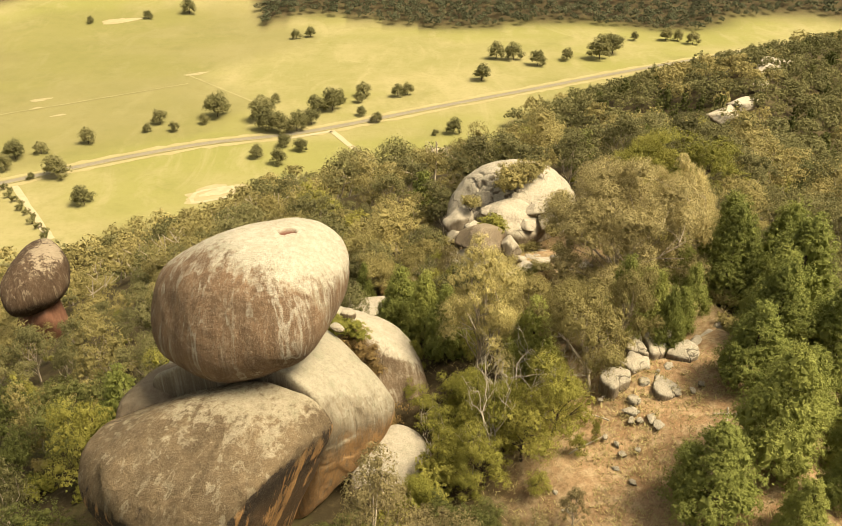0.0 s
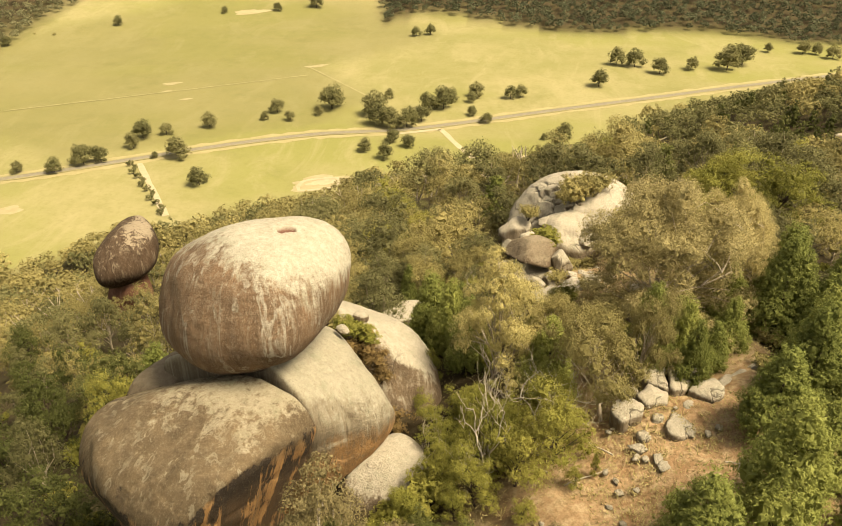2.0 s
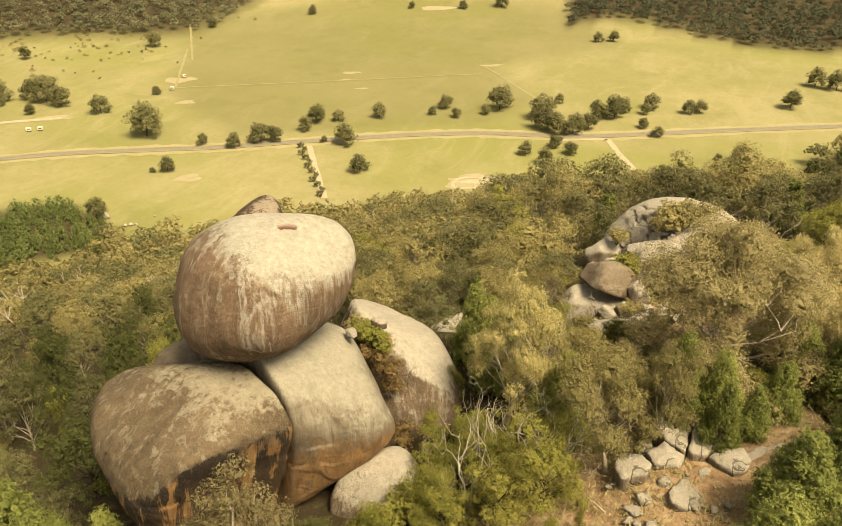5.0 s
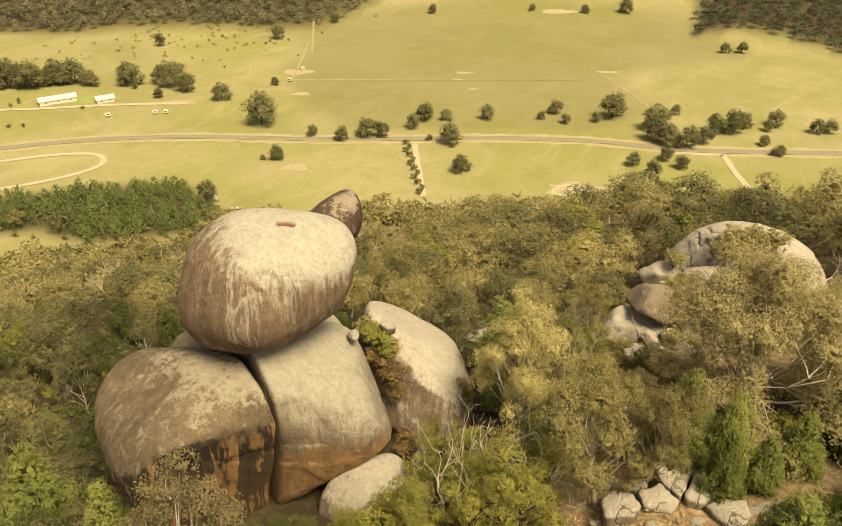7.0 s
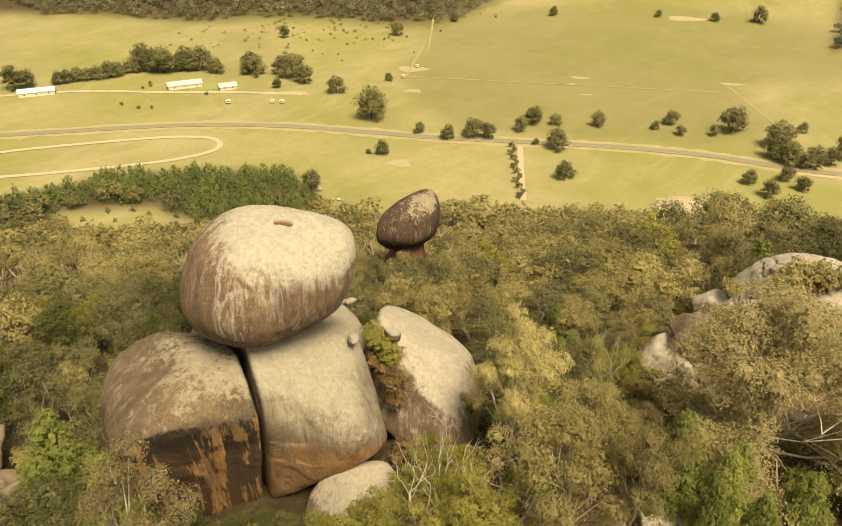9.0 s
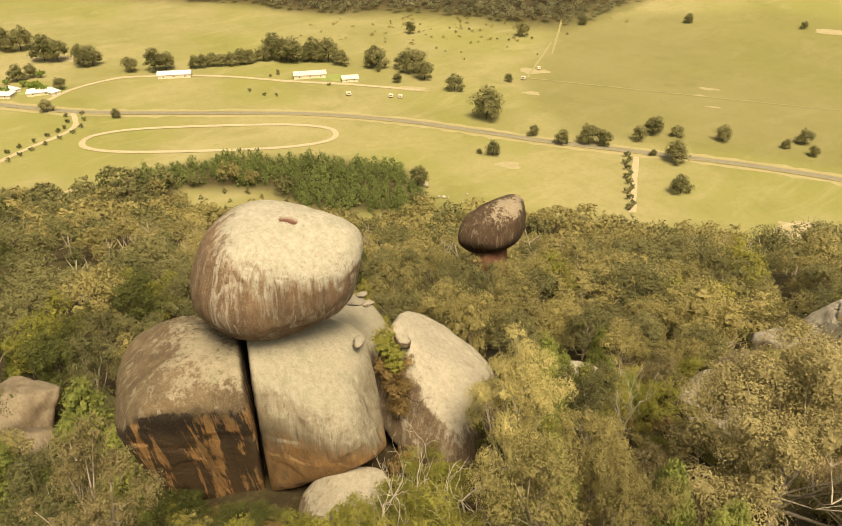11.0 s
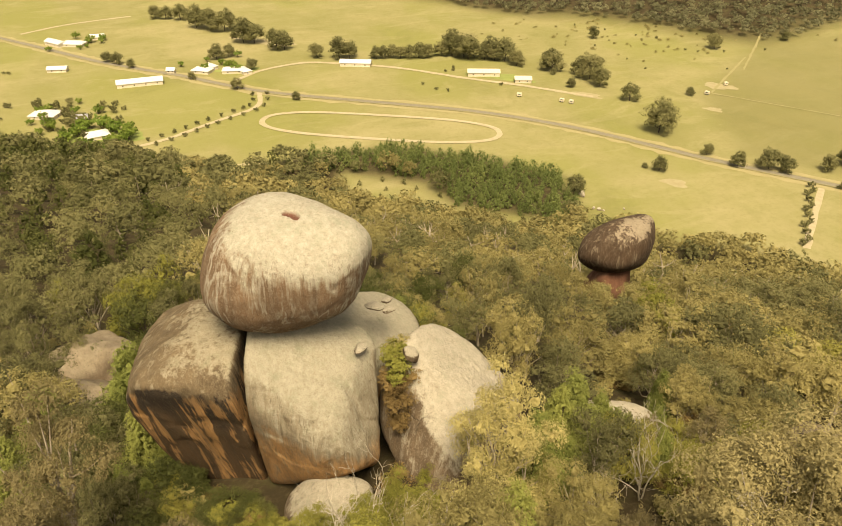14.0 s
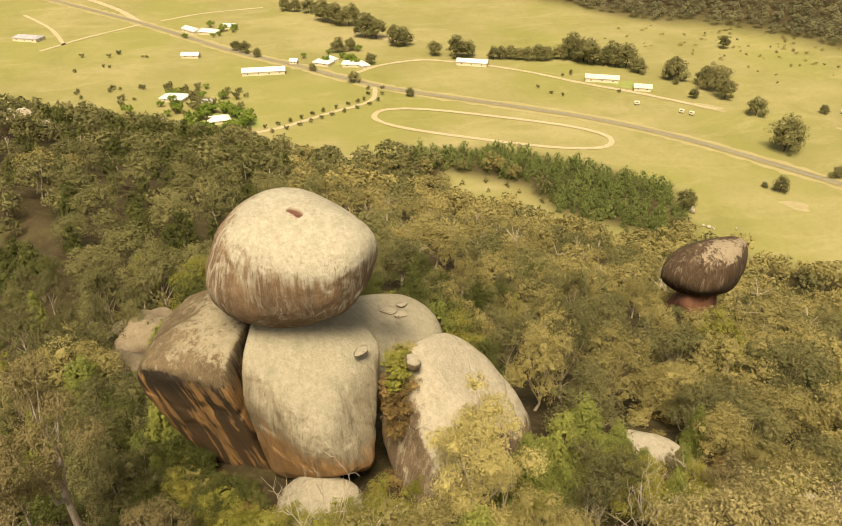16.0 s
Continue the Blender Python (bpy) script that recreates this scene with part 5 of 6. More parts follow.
def trunks(name, spots, mat, label):
    """The pale stems that show through the crowns of a wood."""
    parts = []
    for x, y, z in spots:
        p = limb(rng, (x, y, z - 0.3), (rng.normal(0, 0.2), rng.normal(0, 0.2), 1), rng.uniform(6.0, 9.4), 0.25, 3, 0.1)
        parts.append(tube(p, np.linspace(0.22, 0.10, len(p)), 4))
        for _ in range(3):
            q = limb(rng, p[-2], rng.normal(0, 1, 3) * (1, 1, 0.3) + (0, 0, 0.8), 3.6, 0.3, 3, 0.1)
            parts.append(tube(q, np.linspace(0.13, 0.04, len(q)), 3))
    return tagged(new(name, mesh_from(name, *join(parts), mat, True)), label, "woodland", kind="stuff")


hill = scatter(-440, 420, -170, 540, 7.0, lambda x, y: inside(WOODS, x, y) & ~((x > -64) & (x < 62) & (y > -60) & (y < 78)) & in_sight(x, y, 10) & (np.hypot(x, y) < 640))
hill = hill[~inside(CLEARING, hill[:, 0], hill[:, 1])]
hill = hill[((hill[:, 0] - 70) / 34) ** 2 + ((hill[:, 1] - 372) / 22) ** 2 > 1]
hill = np.column_stack([hill, ground_height(hill[:, 0], hill[:, 1])])
away = np.hypot(hill[:, 0] - 20, hill[:, 1] + 20)
pick = rng.random(len(hill))
# one flank is greener and darker, the gully side more olive-brown
greenness = 1 / (1 + np.exp((hill[:, 1] - 16) / 16)) + 0.55 * (hill[:, 0] + 0.18 * hill[:, 1] > 78) + 0.7 * np.exp(-((hill[:, 0] + 345) / 60) ** 2 - ((hill[:, 1] - 70) / 70) ** 2) + 0.5 * fbm(hill * (1 / 45.0, 1 / 45.0, 0), 3, 4)
pick = np.clip(pick * 0.72 + 0.55 * greenness - 0.05, 0, 1)
planted = inside(PLANTATION, hill[:, 0], hill[:, 1])
LODS = ((0, 135, 3000, 0.30), (135, 230, 1200, 0.48), (230, 900, 480, 0.85))
for a, b, count, leaf in LODS:
    ring = (away >= a) & (away < b) & ~planted
    gums = [gum_arrays(s, 8, 7.6 if a < 200 else 8.6, count, leaf, 11, puff=0.20, sub=1, slim=0.95, per=9 if a < 200 else 6)[1] for s in (21, 22, 23, 24)]
    pines = [pine_arrays(s, 8, 4.6, count, leaf * 0.85, 15, 0.6)[1] for s in (25, 26)]
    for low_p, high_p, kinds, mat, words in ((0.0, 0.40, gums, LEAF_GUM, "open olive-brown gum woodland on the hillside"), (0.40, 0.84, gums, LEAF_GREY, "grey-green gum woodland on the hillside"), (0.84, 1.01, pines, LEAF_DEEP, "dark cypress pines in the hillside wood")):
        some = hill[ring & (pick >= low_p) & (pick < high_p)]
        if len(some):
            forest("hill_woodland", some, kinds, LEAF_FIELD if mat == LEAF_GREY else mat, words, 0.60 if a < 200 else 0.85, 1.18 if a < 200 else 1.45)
trunks("woodland_stems", hill[(away < 260) & (pick < 0.6)], BARK_PALE, "pale stems and limbs of the gum woodland")
rows = scatter(-370, -220, 90, 235, 3.7, lambda x, y: inside(PLANTATION, x, y))
forest("pine_plantation", np.column_stack([rows, ground_height(rows[:, 0], rows[:, 1])]), [pine_arrays(s, 8, 5.4, 520, 0.62, 14, 0.5)[1] for s in (27, 28)], LEAF_STAND, "dense stand of dark green pines at the foot of the hill", 0.5, 1.1)
some = scatter(-330, -190, 80, 200, 9.0, lambda x, y: inside(CLEARING, x, y))
forest("clearing_shrubs", np.column_stack([some, ground_height(some[:, 0], some[:, 1])]), [pine_arrays(29, 4, 3, 160, 0.7, 8, 0.6)[1]], LEAF_GREY, "scattered young trees in a grassy clearing", 0.6, 1.0)
far_crowns = [leaves(np.random.default_rng(s), [(0, 0, 5), (1.7, 1.2, 4), (-1.7, 0.8, 4.2), (0, -1.9, 3.6), (0.6, 0.2, 6.6)], [2.6, 2.3, 2.3, 2.2, 1.8], 150, 1.3, per=5) for s in (31, 32, 33)]
far = scatter(-1150, 560, 330, 1120, 8.0, lambda x, y: far_wood(x, y) & in_sight(x, y, 10) & (np.hypot(x - 20, y + 20) < 1120))
far = np.column_stack([far, ground_height(far[:, 0], far[:, 1])])
for some, mat, words in ((far[far[:, 0] <= -118], LEAF_FAR, "grey-olive woodland on the hill across the valley"), (far[far[:, 0] > -118], LEAF_RIDGE, "dark green woodland on the hill across the valley")):
    forest("far_woodland", some, far_crowns, mat, words, 0.8, 1.5)

# dry grass, sticks and stones of the clearing
blades, g = [], np.random.default_rng(9)
gx_, gy_ = np.r_[g.normal(22, 7, 5200), g.normal(20, 3.2, 3600)], np.r_[g.normal(-3, 9, 5200), g.normal(28, 6, 3600)]
keep = in_sight(gx_, gy_)
gx_, gy_ = gx_[keep], gy_[keep]
gz_ = ground_height(gx_, gy_)
base_v = np.column_stack([gx_, gy_, gz_])
vs = []
for k in range(5):
    lean = g.normal(0, 0.16, (len(base_v), 3)) * (1, 1, 0.2) + np.column_stack([0 * gx_, 0 * gx_, g.uniform(0.06, 0.26, len(gx_))])
    off = g.normal(0, 0.16, (len(base_v), 3)) * (1, 1, 0)
    side = g.normal(0, 0.025, (len(base_v), 3)) * (1, 1, 0)
    vs.append(np.stack([base_v + off - side, base_v + off + side, base_v + off + lean], 1))
v = np.concatenate(vs).reshape(-1, 3)
tagged(new("dry_grass", mesh_from("dry_grass", v, np.arange(len(v)).reshape(-1, 3), LEAF_BIG)), "thin dry grass and litter on the soil", "grass", kind="stuff")
for k in range(26):
    x, y = g.normal(21.5, 4.5), g.normal(-3, 6)
    a = g.uniform(0.10, 0.30)
    rock("stone", (x, y, float(ground_height(x, y)) + 0.02), (a, a * 0.8, a * 0.6), ROCK_OUT, "small pale stone lying in the clearing", 200 + k, 2, turn=40 * k, faces=9)
for k in range(9):
    x, y, a = g.normal(21, 5), g.normal(-5, 5), g.uniform(0, 6.28)
    p = limb(g, (x, y, 0), (math.cos(a), math.sin(a), 0), g.uniform(1.2, 3.0), 0.25, 5, 0.0)
    p = [(q[0], q[1], float(ground_height(q[0], q[1])) + 0.06) for q in p]
    tagged(new("fallen_branch", mesh_from("fallen_branch", *tube(p, np.linspace(0.07, 0.02, len(p)), 5), BARK_DEAD, True)), "bleached dead branch lying on the ground", "branch")


# ---- valley ----
ASPHALT = plain("worn_asphalt", (0.150, 0.132, 0.088), (0.185, 0.164, 0.112), 0.5, 0.9)
DIRT = plain("pale_dirt_track", (0.285, 0.240, 0.142), (0.345, 0.293, 0.185), 0.3, 0.95)
VERGE = plain("straw_verge", (0.235, 0.200, 0.092), (0.27, 0.230, 0.112), 0.15, 0.95)
SAND = plain("bare_sandy_soil", (0.238, 0.200, 0.103), (0.275, 0.236, 0.132), 0.2, 0.95)
TRAIL = plain("worn_grass", (0.205, 0.182, 0.078), (0.236, 0.206, 0.096), 0.2, 0.95)
LUSH = plain("watered_grass", (0.150, 0.180, 0.048), (0.200, 0.222, 0.066), 0.1, 0.95)
WHITE_ROOF = plain("white_steel_roof", (0.46, 0.44, 0.40), (0.55, 0.53, 0.48), 0.6, 0.5, 0.05)
GREY_ROOF = plain("grey_steel_roof", (0.22, 0.22, 0.23), (0.32, 0.32, 0.33), 0.6, 0.5, 0.05)
CREAM_WALL = plain("cream_wall", (0.48, 0.416, 0.304), (0.56, 0.496, 0.368), 0.8, 0.8, 0.1)
GLASS = plain("dark_window_glass", (0.03, 0.035, 0.04), (0.06, 0.065, 0.07), 1.0, 0.15, 0.0, 0.5)


def smooth_line(points, step=6.0, closed=False):
    """A curve through points of the plan, in even steps."""
    p = np.array(points, float)
    out, n = [], len(p)
    for i in range(n if closed else n - 1):
        a, b, c, d = (p[(i + k) % n] if closed else p[min(max(i + k, 0), n - 1)] for k in (-1, 0, 1, 2))
        m = max(2, int(np.linalg.norm(c - b) / step))
        for t in np.arange(m) / m:
            out.append(0.5 * (2 * b + (c - a) * t + (2 * a - 5 * b + 4 * c - d) * t * t + (3 * b - a - 3 * c + d) * t**3))
    out.append(out[0] if closed else p[-1])
    return np.array(out)


def strip(name, points, width, mat, label, category, rise=0.2, closed=False, ragged=0.12):
    """A band of road or track laid on the ground, with uneven edges."""
    p = smooth_line(points, 5.0, closed)
    t = np.gradient(p, axis=0)
    if closed:
        t[0] = t[-1] = p[1] - p[-2]
    t /= np.linalg.norm(t, axis=1, keepdims=True) + 1e-9
    side = np.stack([-t[:, 1], t[:, 0]], 1)
    g = np.random.default_rng(len(points) + int(width * 10))
    w = width / 2 * (1 + ragged * g.normal(0, 1, (2, len(p))))
    if closed:
        w[:, -1] = w[:, 0]
    left, right = p + side * w[0][:, None], p - side * w[1][:, None]
    q = np.stack([left, right], 1).reshape(-1, 2)
    v = np.column_stack([q, ground_height(q[:, 0], q[:, 1]) + rise])
    k = np.arange(len(p) - 1) * 2
    f = np.stack([k, k + 1, k + 3, k + 2], 1)
    return tagged(new(name, mesh_from(name, v, f, mat, True)), label, category, kind="structure")


def patch(name, x, y, a, b, turn, mat, label, seed, rise=0.12):
    """A bare or differently coloured stretch of ground with an uneven edge."""
    g = np.random.default_rng(seed)
    w = np.linspace(0, 2 * math.pi, 28, endpoint=False)
    r = 1 + 0.16 * np.sin(3 * w + g.uniform(0, 6)) + 0.10 * np.sin(5 * w + g.uniform(0, 6)) + 0.07 * g.normal(0, 1, 28)
    px, py = a * r * np.cos(w), b * r * np.sin(w)
    c, s = math.cos(radians(turn)), math.sin(radians(turn))
    vx, vy = np.r_[x, x + px * c - py * s], np.r_[y, y + px * s + py * c]
    v = np.column_stack([vx, vy, ground_height(vx, vy) + rise])
    k = np.arange(28)
    return tagged(new(name, mesh_from(name, v, np.stack([0 * k, 1 + k, 1 + (k + 1) % 28], 1), mat, True)), label, "ground", kind="structure")


ROAD = ((-1100, -300), (-878, -146), (-735, -48), (-615, 25), (-552, 74), (-488, 119), (-432, 181), (-382, 237), (-325, 280), (-248, 320), (-165, 371), (-106, 400), (-60, 412), (-20, 430), (33, 458), (114, 499), (220, 552), (420, 640), (700, 740))
strip("road_verge", ROAD, 15, VERGE, "band of dry straw-coloured grass along the road", "verge", 0.10)
strip("road", ROAD, 4.8, ASPHALT, "narrow grey asphalt country road", "road", 0.35, ragged=0.03)
for side in (-1, 1):
    p = smooth_line(ROAD, 40)
    t = np.gradient(p, axis=0)
    t /= np.linalg.norm(t, axis=1, keepdims=True)
    strip("road_shoulder", p + np.stack([-t[:, 1], t[:, 0]], 1) * 2.9 * side, 1.0, TRAIL, "pale gravel shoulder of the road", "road", 0.4, ragged=0.25)
mid, along, across = np.array((-385.0, 167.0)), np.array((0.584, 0.811)), np.array((0.811, -0.584))
oval = []
for k in range(20):
    a = 2 * math.pi * k / 20
    c, s = math.cos(a), math.sin(a)
    oval.append(mid + along * 77 * math.copysign(abs(c) ** 0.62, c) + across * 21 * math.copysign(abs(s) ** 0.85, s))
strip("oval_track", oval, 3.7, DIRT, "pale sandy oval training track in the field", "track", 0.3, True, 0.06)
AVENUE = ((-489, 118), (-457, 108), (-439, 74), (-419, 33), (-413, -19), (-440, -30), (-462, -31))
for width, points in ((3.6, AVENUE), (4.0, ((-519, 108), (-536, 131), (-543, 159), (-538, 182), (-500, 229), (-449, 268), (-421, 292), (-402, 306), (-373, 326))), (4.0, ((-658, -128), (-694, -95), (-733, -48))), (6.0, ((-733, -48), (-808, -75), (-900, -125))),
                      (4.0, ((-741, -31), (-762, 10), (-772, 69))), (3.5, ((-674, -111), (-738, -129), (-804, -160))), (3.6, ((-31, 418), (-14, 385), (0, 370), (39, 386), (79, 392), (140, 405))), (3.2, ((-197, 342), (-182, 320), (-155, 281))),
                      (3.0, ((-31, 418), (-60, 405)))):
    strip("dirt_track", points, width, DIRT, "pale dirt farm track across the pasture", "track", 0.25)
for points in (((-343, 407), (-253, 458), (-144, 521)), ((-149, 543), (-89, 477)), ((-343, 407), (-400, 500)), ((-445, 566), (-375, 472))):
    strip("stock_trail", points, 1.6, TRAIL, "thin worn stock trail in the grass", "track", 0.2, ragged=0.3)
for k, (x, y, a, b, t, mat, words) in enumerate(((-237, 277, 7, 5, 30, SAND, "bare pale patch of stony soil"), (-88, 330, 17, 9, 30, SAND, "bare sandy yard beside the wood"), (-86, 331, 9, 4, 30, DIRT, "pale scraped middle of a sandy yard"), (-239, 488, 7, 3, 30, SAND, "bare pale patch in dry pasture"),
                                                  (-235, 470, 4, 1.6, 30, SAND, "bare pale patch in dry pasture"), (-215, 455, 5, 1.6, 30, SAND, "bare pale patch in dry pasture"), (-143, 546, 9, 3, 30, SAND, "bare pale patch by a stock trail"), (-316, 383, 6, 4, 30, SAND, "trodden pale soil by a gate"),
                                                  (-380, 323, 14, 5, 35, SAND, "bare pale yard behind farm sheds"), (-248, 707, 18, 6, 30, SAND, "bare pale soil at the wood's edge"), (-362, 79, 8, 3, 75, SAND, "bare pale patch in dry pasture"), (-352, 424, 12, 7, 35, SAND, "trodden pale stockyard"),
                                                  (-442, 292, 24, 8, 40, LUSH, "green watered lawn by farm buildings"), (-438, 5, 24, 22, 20, LUSH, "green watered garden round a house"), (-545, 118, 16, 8, 70, LUSH, "green garden round farmhouses"),
                                                  (-620, 160, 30, 8, 40, SAND, "bare pale ground by a farm"))):
    patch("ground_patch", x, y, a, b, t, mat, words, 300 + k, 0.06 + 0.006 * k)


def box_arrays(x0, x1, y0, y1, z0, z1):
    v = np.array([(x, y, z) for z in (z0, z1) for y in (y0, y1) for x in (x0, x1)], float)
    return v, np.array([(0, 2, 3, 1), (4, 5, 7, 6), (0, 1, 5, 4), (1, 3, 7, 5), (3, 2, 6, 7), (2, 0, 4, 6)])


def house(x, y, length, width, turn, wall, roof, label, high=3.0, rise=1.8, hip=0.0):
    """A farm building: walls, a pitched roof with eaves, a door and windows."""
    base = new("farm_building")
    base.matrix_world = pose(x, y, float(ground_height(x, y)), 0, 0, turn)
    l, w = length / 2, width / 2
    piece("wall", mesh_from("wall", *box_arrays(-l, l, -w, w, -0.5, high), wall), base)
    e, h = 0.5, high + rise
    low_z = high - 0.12
    v = np.array([(-l - e, -w - e, low_z), (l + e, -w - e, low_z), (l + e, w + e, low_z), (-l - e, w + e, low_z), (-l - e + hip, 0, h), (l + e - hip, 0, h)])
    v = np.concatenate([v, v + (0, 0, 0.16)])
    f = np.array([(6, 7, 11, 10), (8, 9, 10, 11), (7, 8, 11, 11), (9, 6, 10, 10), (1, 0, 4, 5), (3, 2, 5, 4), (0, 1, 7, 6), (2, 3, 9, 8), (1, 2, 8, 7), (3, 0, 6, 9)])
    tri = [t for q in f for t in ((q[0], q[1], q[2]), (q[0], q[2], q[3])) if len(set(t)) == 3]
    piece("roof", mesh_from("roof", v, np.array(tri), roof), base)
    for side in (-1, 1):
        for k in range(max(2, int(length / 7))):
            cx = -l + (k + 0.5) * length / max(2, int(length / 7))
            piece("window", mesh_from("window", *box_arrays(cx - 0.45, cx + 0.45, side * w - 0.06, side * w + 0.06, 1.1, 1.9), GLASS), base)
        piece("door", mesh_from("door", *box_arrays(side * l - 0.06, side * l + 0.06, -0.5, 0.5, 0, 2.05), GREY_ROOF), base)
    return tagged(base, label, "farm building")


for x, y, l, w, t, wall, roof, hip, words in (
        (-543, 44, 32, 12, 84, CREAM_WALL, WHITE_ROOF, 0, "long farm shed with a white steel roof"), (-604, -8, 14, 7, 72, CREAM_WALL, WHITE_ROOF, 0, "small farm shed with a white steel roof"), (-553, 92, 14, 10, 50, CREAM_WALL, WHITE_ROOF, 3, "farmhouse with a white hipped roof"),
        (-543, 114, 17, 10, 70, CREAM_WALL, WHITE_ROOF, 3, "farmhouse with a white roof in a garden"), (-519, 205, 24, 9, 60, CREAM_WALL, WHITE_ROOF, 0, "low white-roofed farm shed by the track"), (-452, 283, 24, 9, 62, CREAM_WALL, CREAM_WALL, 0, "long cream farmhouse on a green lawn"),
        (-425, 301, 12, 8, 62, CREAM_WALL, CREAM_WALL, 0, "cream farm shed with an open front"), (-498, -22, 17, 13, 60, CREAM_WALL, WHITE_ROOF, 5, "house with a broad white hipped roof"), (-444, 4, 14, 11, 95, CREAM_WALL, WHITE_ROOF, 4, "house with a white roof in a green garden"),
        (-480, -2, 9, 6, 80, CREAM_WALL, GREY_ROOF, 0, "small grey-roofed garden shed"), (-680, 10, 18, 11, 60, CREAM_WALL, WHITE_ROOF, 3, "distant farmhouse with a white roof"), (-695, 30, 12, 9, 80, CREAM_WALL, WHITE_ROOF, 0, "distant farm shed with a white roof"),
        (-700, -142, 24, 12, 60, CREAM_WALL, GREY_ROOF, 3, "distant house with a dark grey roof"), (82, 380, 16, 9, -20, CREAM_WALL, WHITE_ROOF, 0, "white-roofed shed at the edge of the wood"), (-562, 70, 6, 4, 60, CREAM_WALL, WHITE_ROOF, 0, "small white-roofed roadside shelter"), (-688, -4, 20, 9, 30, CREAM_WALL, WHITE_ROOF, 0, "long farm shed beside a distant farmhouse"), (-560, 100, 9, 7, 20, CREAM_WALL, WHITE_ROOF, 2, "white-roofed wing of a farmhouse"), (-536, 121, 8, 7, 10, CREAM_WALL, WHITE_ROOF, 2, "small white-roofed garden house")):
    house(x, y, l, w, t, wall, roof, words, hip=hip, high=2.4 if l < 20 else 2.9)

# paddock trees
PT = [tree("paddock_tree", *gum_arrays(s, 10, 11.0, 2800, 0.55, 14, 0.2, 0.20, 0.19, 1, 0.66, 0.95, 9), BARK_DARK, LEAF_FIELD, "dark spreading tree in dry pasture", group="paddock trees") for s in (51, 52, 53)]
VALLEY_TREES_a = ((-513, 289, 19.2), (-494, 293, 21.1), (-488, 311, 17.3), (-477, 317, 17.3), (-462, 319, 12.8), (-445, 337, 15.1), (-422, 350, 12.9), (-409, 350, 19.2), (-391, 346, 14.7), (-429, 331, 5.1), (-398, 325, 7.4), (-355, 343, 12.2), (-299, 320, 24.3), (-346, 390, 6.4), (-259, 321, 7.2), (-238, 324, 8.9), (-228, 337, 12.6), (-220, 342, 10.1), (-211, 364, 9.2), (-212, 380, 12.1), (-200, 387, 7.6), (-178, 403, 9.5), (-178, 353, 13.4), (-192, 351, 4.3), (-147, 421, 5.7), (-143, 436, 9.7), (-130, 422, 6.8), (-114, 434, 6.8), (-108, 447, 17.2), (-77, 437, 16.5))
VALLEY_TREES_b = ((-73, 421, 14.2), (-63, 417, 14.0), (-53, 419, 13.9), (-73, 474, 6.9), (-45, 431, 10.6), (-42, 452, 12.7), (-33, 457, 14.5), (-30, 470, 11.1), (-13, 485, 10.4), (-15, 473, 7.3), (-13, 446, 7.0), (-3, 433, 7.4), (12, 484, 9.1), (19, 488, 9.1), (-152, 318, 10.3), (-253, 280, 8.4), (-260, 276, 3.4), (-249, 219, 11.4), (-354, 640, 8.6), (-420, 568, 8.3), (-431, 497, 13.0), (-504, 426, 10.0), (-64, 656, 9.7), (-76, 649, 8.7), (-190, 738, 14.3), (-224, 717, 8.6), (-272, 696, 6.9), (-72, 376, 8.2), (-58, 393, 8.4), (-47, 386, 8.2))
VALLEY_TREES_c = ((-58, 366, 9.6), (76, 520, 13.1), (108, 574, 14.2), (94, 578, 13.3), (125, 558, 13.0), (151, 572, 10.4), (179, 574, 19.0), (194, 590, 17.0), (203, 628, 7.7), (225, 632, 7.7), (253, 631, 11.3), (272, 617, 11.1), (263, 630, 9.3), (230, 438, 7.4), (231, 395, 6.7), (46, 410, 10.2), (34, 408, 4.3), (-499, 105, 8.5), (-458, 136, 6.1), (-538, 81, 6.2), (-587, 120, 10.7), (-584, 110, 12.0), (-543, 128, 9.2), (-553, 185, 11.9), (-542, 200, 16.5), (-540, 208, 14.1), (-437, 335, 16.4), (-697, 117, 19.4), (-683, 127, 21.8), (-673, 138, 21.7))
VALLEY_TREES_d = ((-626, 143, 20.5), (-619, 151, 17.9), (-591, 163, 17.3), (-588, 168, 14.8), (-614, 29, 8.7), (-604, 35, 9.6), (-589, 44, 7.1), (-753, 89, 12.8), (-745, 98, 12.8), (-734, 110, 14.4), (-529, 227, 10.3), (-527, 234, 10.3), (-525, 240, 10.3), (-521, 245, 10.3), (-519, 251, 10.3), (-516, 259, 11.7), (-514, 266, 11.7), (-513, 279, 13.1), (-508, 286, 16.3), (-501, 293, 18.5), (-495, 299, 13.8), (-487, 304, 11.4), (-481, 310, 11.3), (-286, -2, 9.7), (-288, 4, 9.9), (-289, 9, 7.8))

spots = VALLEY_TREES_a + VALLEY_TREES_b + VALLEY_TREES_c + VALLEY_TREES_d
for k, (x, y, h) in enumerate(spots):
    m, s = pose(x, y, float(ground_height(x, y)) - 0.2, 0, 0, (k * 77) % 360), min(h, 20) / 11.5
    ob = PT[k] if k < 3 else copy_thing(PT[k % 3], m)
    ob.matrix_world = m
    ob.scale = (s * 1.05, s * 1.05, s)
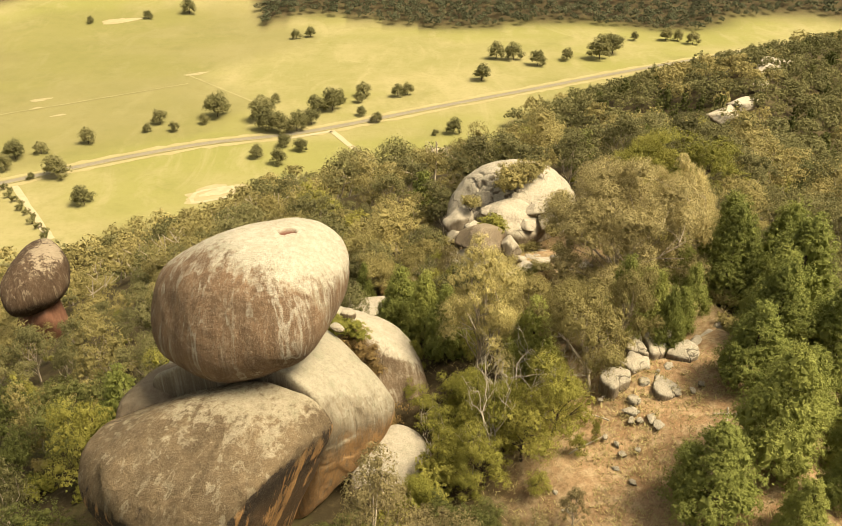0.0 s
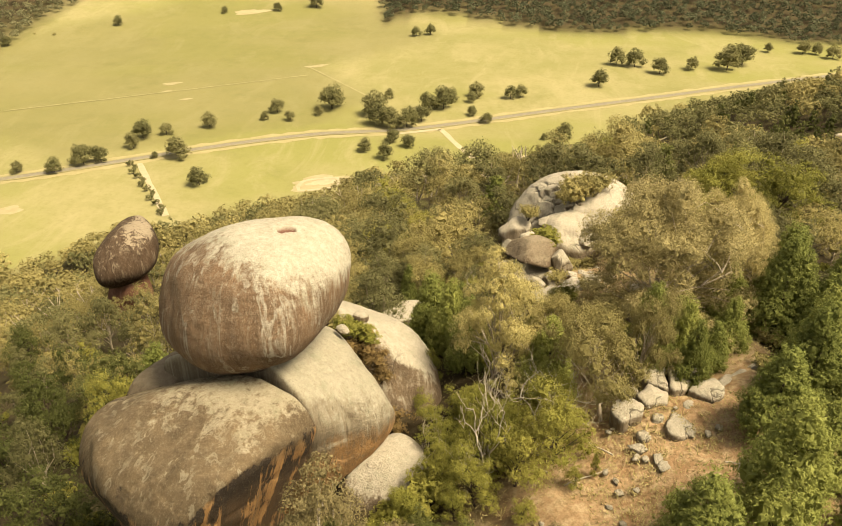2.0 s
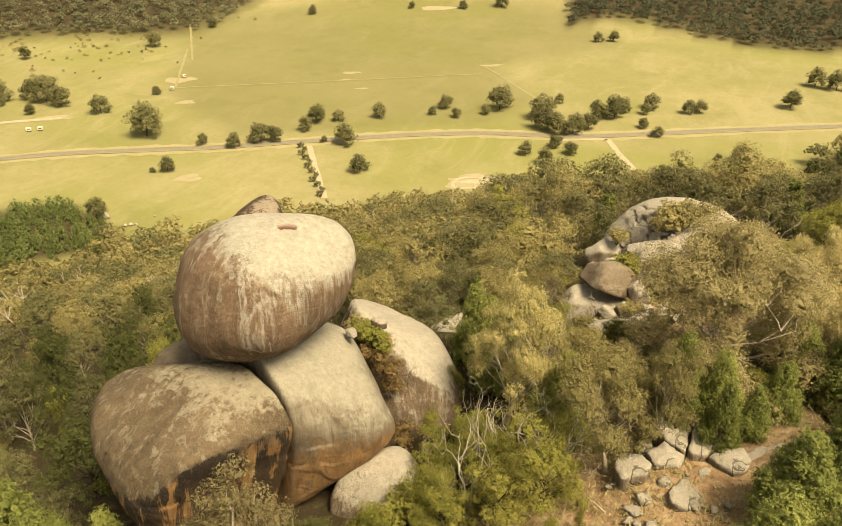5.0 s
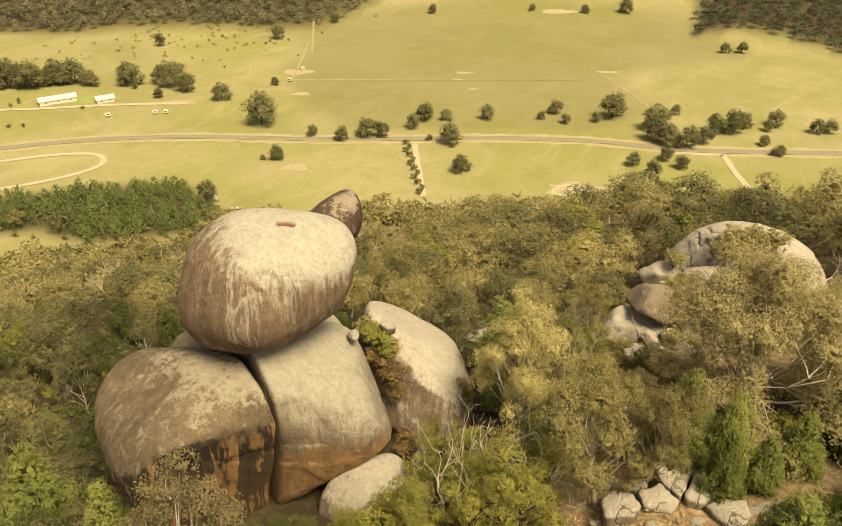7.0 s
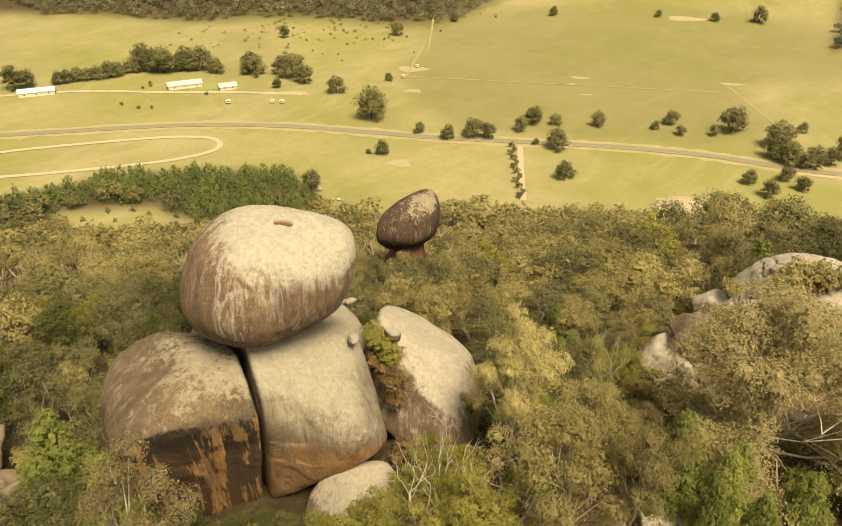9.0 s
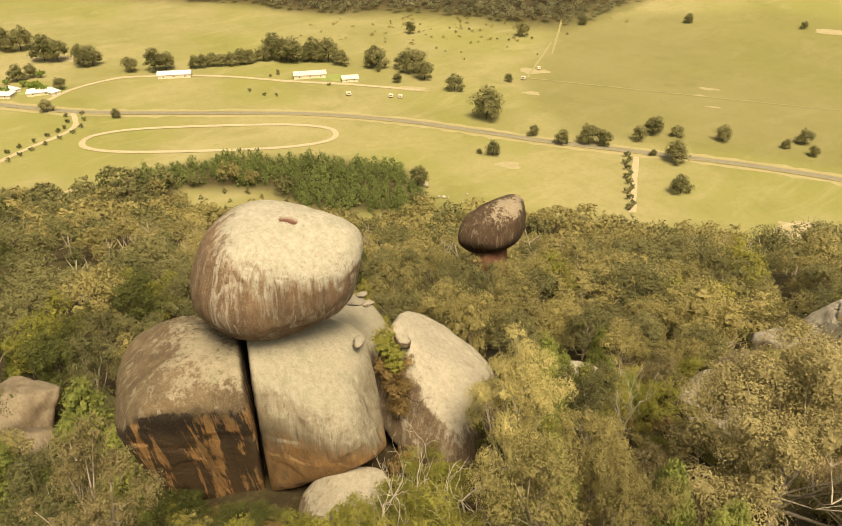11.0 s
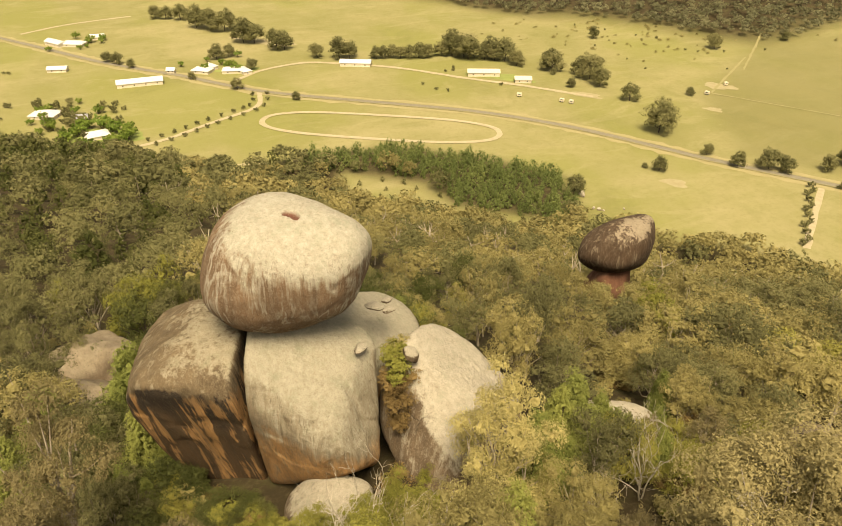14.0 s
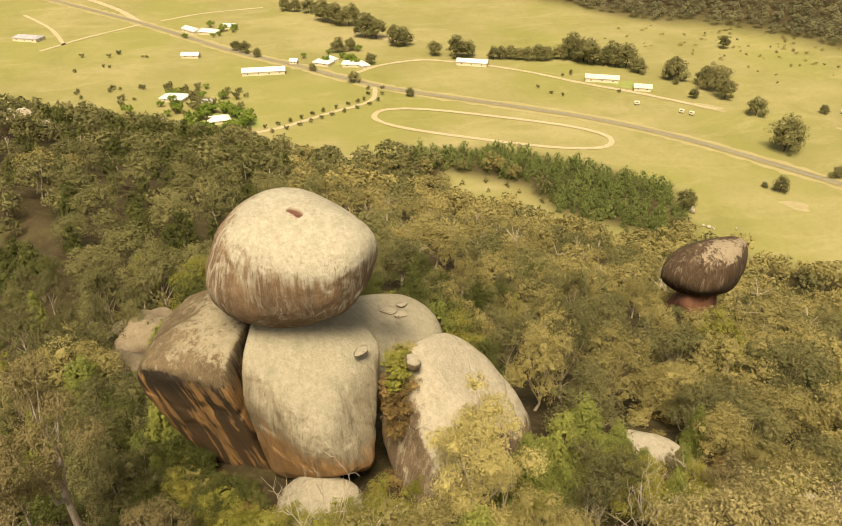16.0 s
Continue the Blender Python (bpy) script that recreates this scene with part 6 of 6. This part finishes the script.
# the hedge of shrubs beside the field track, the avenue and the gardens
HT = [tree("paddock_shrub", *shrub_arrays(s, 3.4, 3.6, 420, 0.6), BARK_DARK, LEAF_FIELD, "dark rounded shrub in dry pasture", "shrub", "paddock shrubs") for s in (55, 56)]
GT = [tree("garden_tree", *shrub_arrays(s, 3.6, 4.2, 420, 0.65), BARK_DARK, LEAF_GARDEN, "bright green garden tree by a house", "tree", "garden trees") for s in (57,)]
small = [(-201 + 44 * u + g, 338 - 56 * u, 1.0) for u, g in zip(np.linspace(0, 1, 12), np.tile((0, 1.6, -1.2), 4))]
line = smooth_line(AVENUE[:5], 9)
for a, b in zip(line[1:], line[:-1]):
    d = (a - b) / np.linalg.norm(a - b)
    small += [(a[0] - d[1] * 5, a[1] + d[0] * 5, 0.8), (a[0] + d[1] * 5, a[1] - d[0] * 5, 0.8)]
g = np.random.default_rng(77)
small += [(g.uniform(-640, -500), g.uniform(-95, -30), g.uniform(0.6, 1.1)) for _ in range(18)]
small += [(g.uniform(-480, -420), 230 + 60 * g.random() + (k - 5) * 3, 0.7) for k in range(8)]
small += [(g.uniform(-560, -380), g.uniform(400, 540), g.uniform(0.4, 0.7)) for _ in range(18)]
small += [(g.normal(-478, 26), g.normal(-8, 24), g.uniform(0.9, 1.9)) for _ in range(34)]
for k, (x, y, s) in enumerate(small):
    m = pose(x, y, float(ground_height(x, y)) - 0.1, 0, 0, (k * 61) % 360)
    ob = HT[k] if k < 2 else copy_thing(HT[k % 2], m)
    ob.matrix_world = m
    ob.scale = (s, s, s * 1.1)
green = [(-438 + 24 * math.cos(a) * r, 4 + 20 * math.sin(a) * r) for a, r in zip(np.linspace(0, 12.4, 24), np.tile((1.0, 0.7, 0.9), 8))]
green += [(-556 + g.normal(0, 14), 108 + g.normal(0, 14)) for _ in range(10)] + [(-495 + g.normal(0, 16), -20 + g.normal(0, 14)) for _ in range(12)] + [(-683 + g.normal(0, 16), 18 + g.normal(0, 12)) for _ in range(8)]
for k, (x, y) in enumerate(green):
    m = pose(x, y, float(ground_height(x, y)) - 0.1, 0, 0, (k * 83) % 360)
    ob = GT[0] if k == 0 else copy_thing(GT[0], m)
    ob.matrix_world = m
    s = (1.5 if k < 24 else 1.0) + 0.9 * ((k * 37) % 10) / 10
    ob.scale = (s, s, s * 1.2)

# rough pasture with low scrub below the far wood
g = np.random.default_rng(91)
spots = [(-510 + 75 * a * 0.6 + 45 * c, 445 + 75 * a * 0.8 - 30 * c) for a, c in zip(g.normal(0, 0.8, 80), g.normal(0, 0.6, 80))]
spots += [(-560 + 150 * u + g.normal(0, 10), 470 + 150 * u + g.normal(0, 16)) for u in g.random(36)]
spots = np.array(spots)
spots = spots[~far_wood(spots[:, 0], spots[:, 1])]
low_scrub = [leaves(np.random.default_rng(s), [(0, 0, 0.7), (1.1, 0.5, 0.5), (-0.9, -0.6, 0.6)], [1.0, 0.8, 0.7], 90, 0.55, per=5) for s in (92, 93)]
forest("rough_scrub", np.column_stack([spots, ground_height(spots[:, 0], spots[:, 1])]), low_scrub, LEAF_GUM, "low scattered scrub in rough pasture", 0.5, 1.6)

# pale stones by the dark tree at the foot of the hill
for k, (x, y, a) in enumerate(((-246, 222, 2.2), (-228.6, 220, 1.3), (-231, 218.4, 1.0), (-224, 232, 0.8), (-227, 221.4, 0.8))):
    rock("field_stone", (x, y, float(ground_height(x, y)) + 0.3 * a), (a, a * 0.7, a * 0.8), ROCK_OUT, "pale granite stone standing in the pasture", 500 + k, 3, 18, turn=50 * k, faces=11)
# a clipped hedge below the garden
hedge = new("hedge")
g = np.random.default_rng(61)
spots = [(-452 + 30 * u, -36 + 11 * u, float(ground_height(-452 + 30 * u, -36 + 11 * u)) + 0.9) for u in np.linspace(0, 1, 18)]
piece("hedge_leaves", mesh_from("hedge_leaves", *leaves(g, spots, [1.3] * 18, 1500, 0.4, per=6), LEAF_DEEP), hedge)
tagged(hedge, "long low dark green hedge below the garden", "hedge")
# vans and trailers parked on the grass
TYRE = plain("black_rubber", (0.02, 0.02, 0.02), (0.035, 0.035, 0.035), 3.0, 0.9)


def trailer(x, y, turn, length, label):
    base = new("trailer")
    base.matrix_world = pose(x, y, float(ground_height(x, y)), 0, 0, turn)
    l = length / 2
    bm = bmesh.new()
    bmesh.ops.create_cube(bm, size=1, matrix=Matrix.Translation((0, 0, 1.55)) @ Matrix.Diagonal((length, 2.2, 2.1, 1)))
    bmesh.ops.bevel(bm, geom=bm.edges[:], offset=0.28, segments=2, affect="EDGES")
    me = bpy.data.meshes.new("body")
    bm.to_mesh(me)
    bm.free()
    me.materials.append(CREAM_WALL)
    piece("body", me, base)
    for side in (-1, 1):
        piece("window", mesh_from("window", *box_arrays(-l * 0.5, l * 0.5, side * 1.1 - 0.03, side * 1.1 + 0.03, 1.6, 2.2), GLASS), base)
        for u in (-0.5, 0.5):
            bm = bmesh.new()
            bmesh.ops.create_cone(bm, cap_ends=True, segments=14, radius1=0.36, radius2=0.36, depth=0.24, matrix=Matrix.Translation((u * l, side * 0.98, 0.36)) @ Matrix.Rotation(math.pi / 2, 4, "X"))
            me = bpy.data.meshes.new("wheel")
            bm.to_mesh(me)
            bm.free()
            me.materials.append(TYRE)
            piece("wheel", me, base)
    return tagged(base, label, "trailer")


for x, y, turn, length in ((-374, 300, 40, 3.2), (-368.5, 304, 30, 3.2), (-397, 280, 60, 3.6), (-342, 402, 20, 3.2), (-352, 430, 70, 2.8)):
    trailer(x, y, turn, length, "white trailer parked on dry grass by the farm")
# the riding arena beside the wood: a pale worn rim
strip("arena_rim", [(-97, 318), (-88, 320), (-79, 325), (-80, 336), (-89, 334), (-98, 329)], 2.2, DIRT, "pale worn rim of a sandy riding arena", "track", 0.28, True, 0.15)
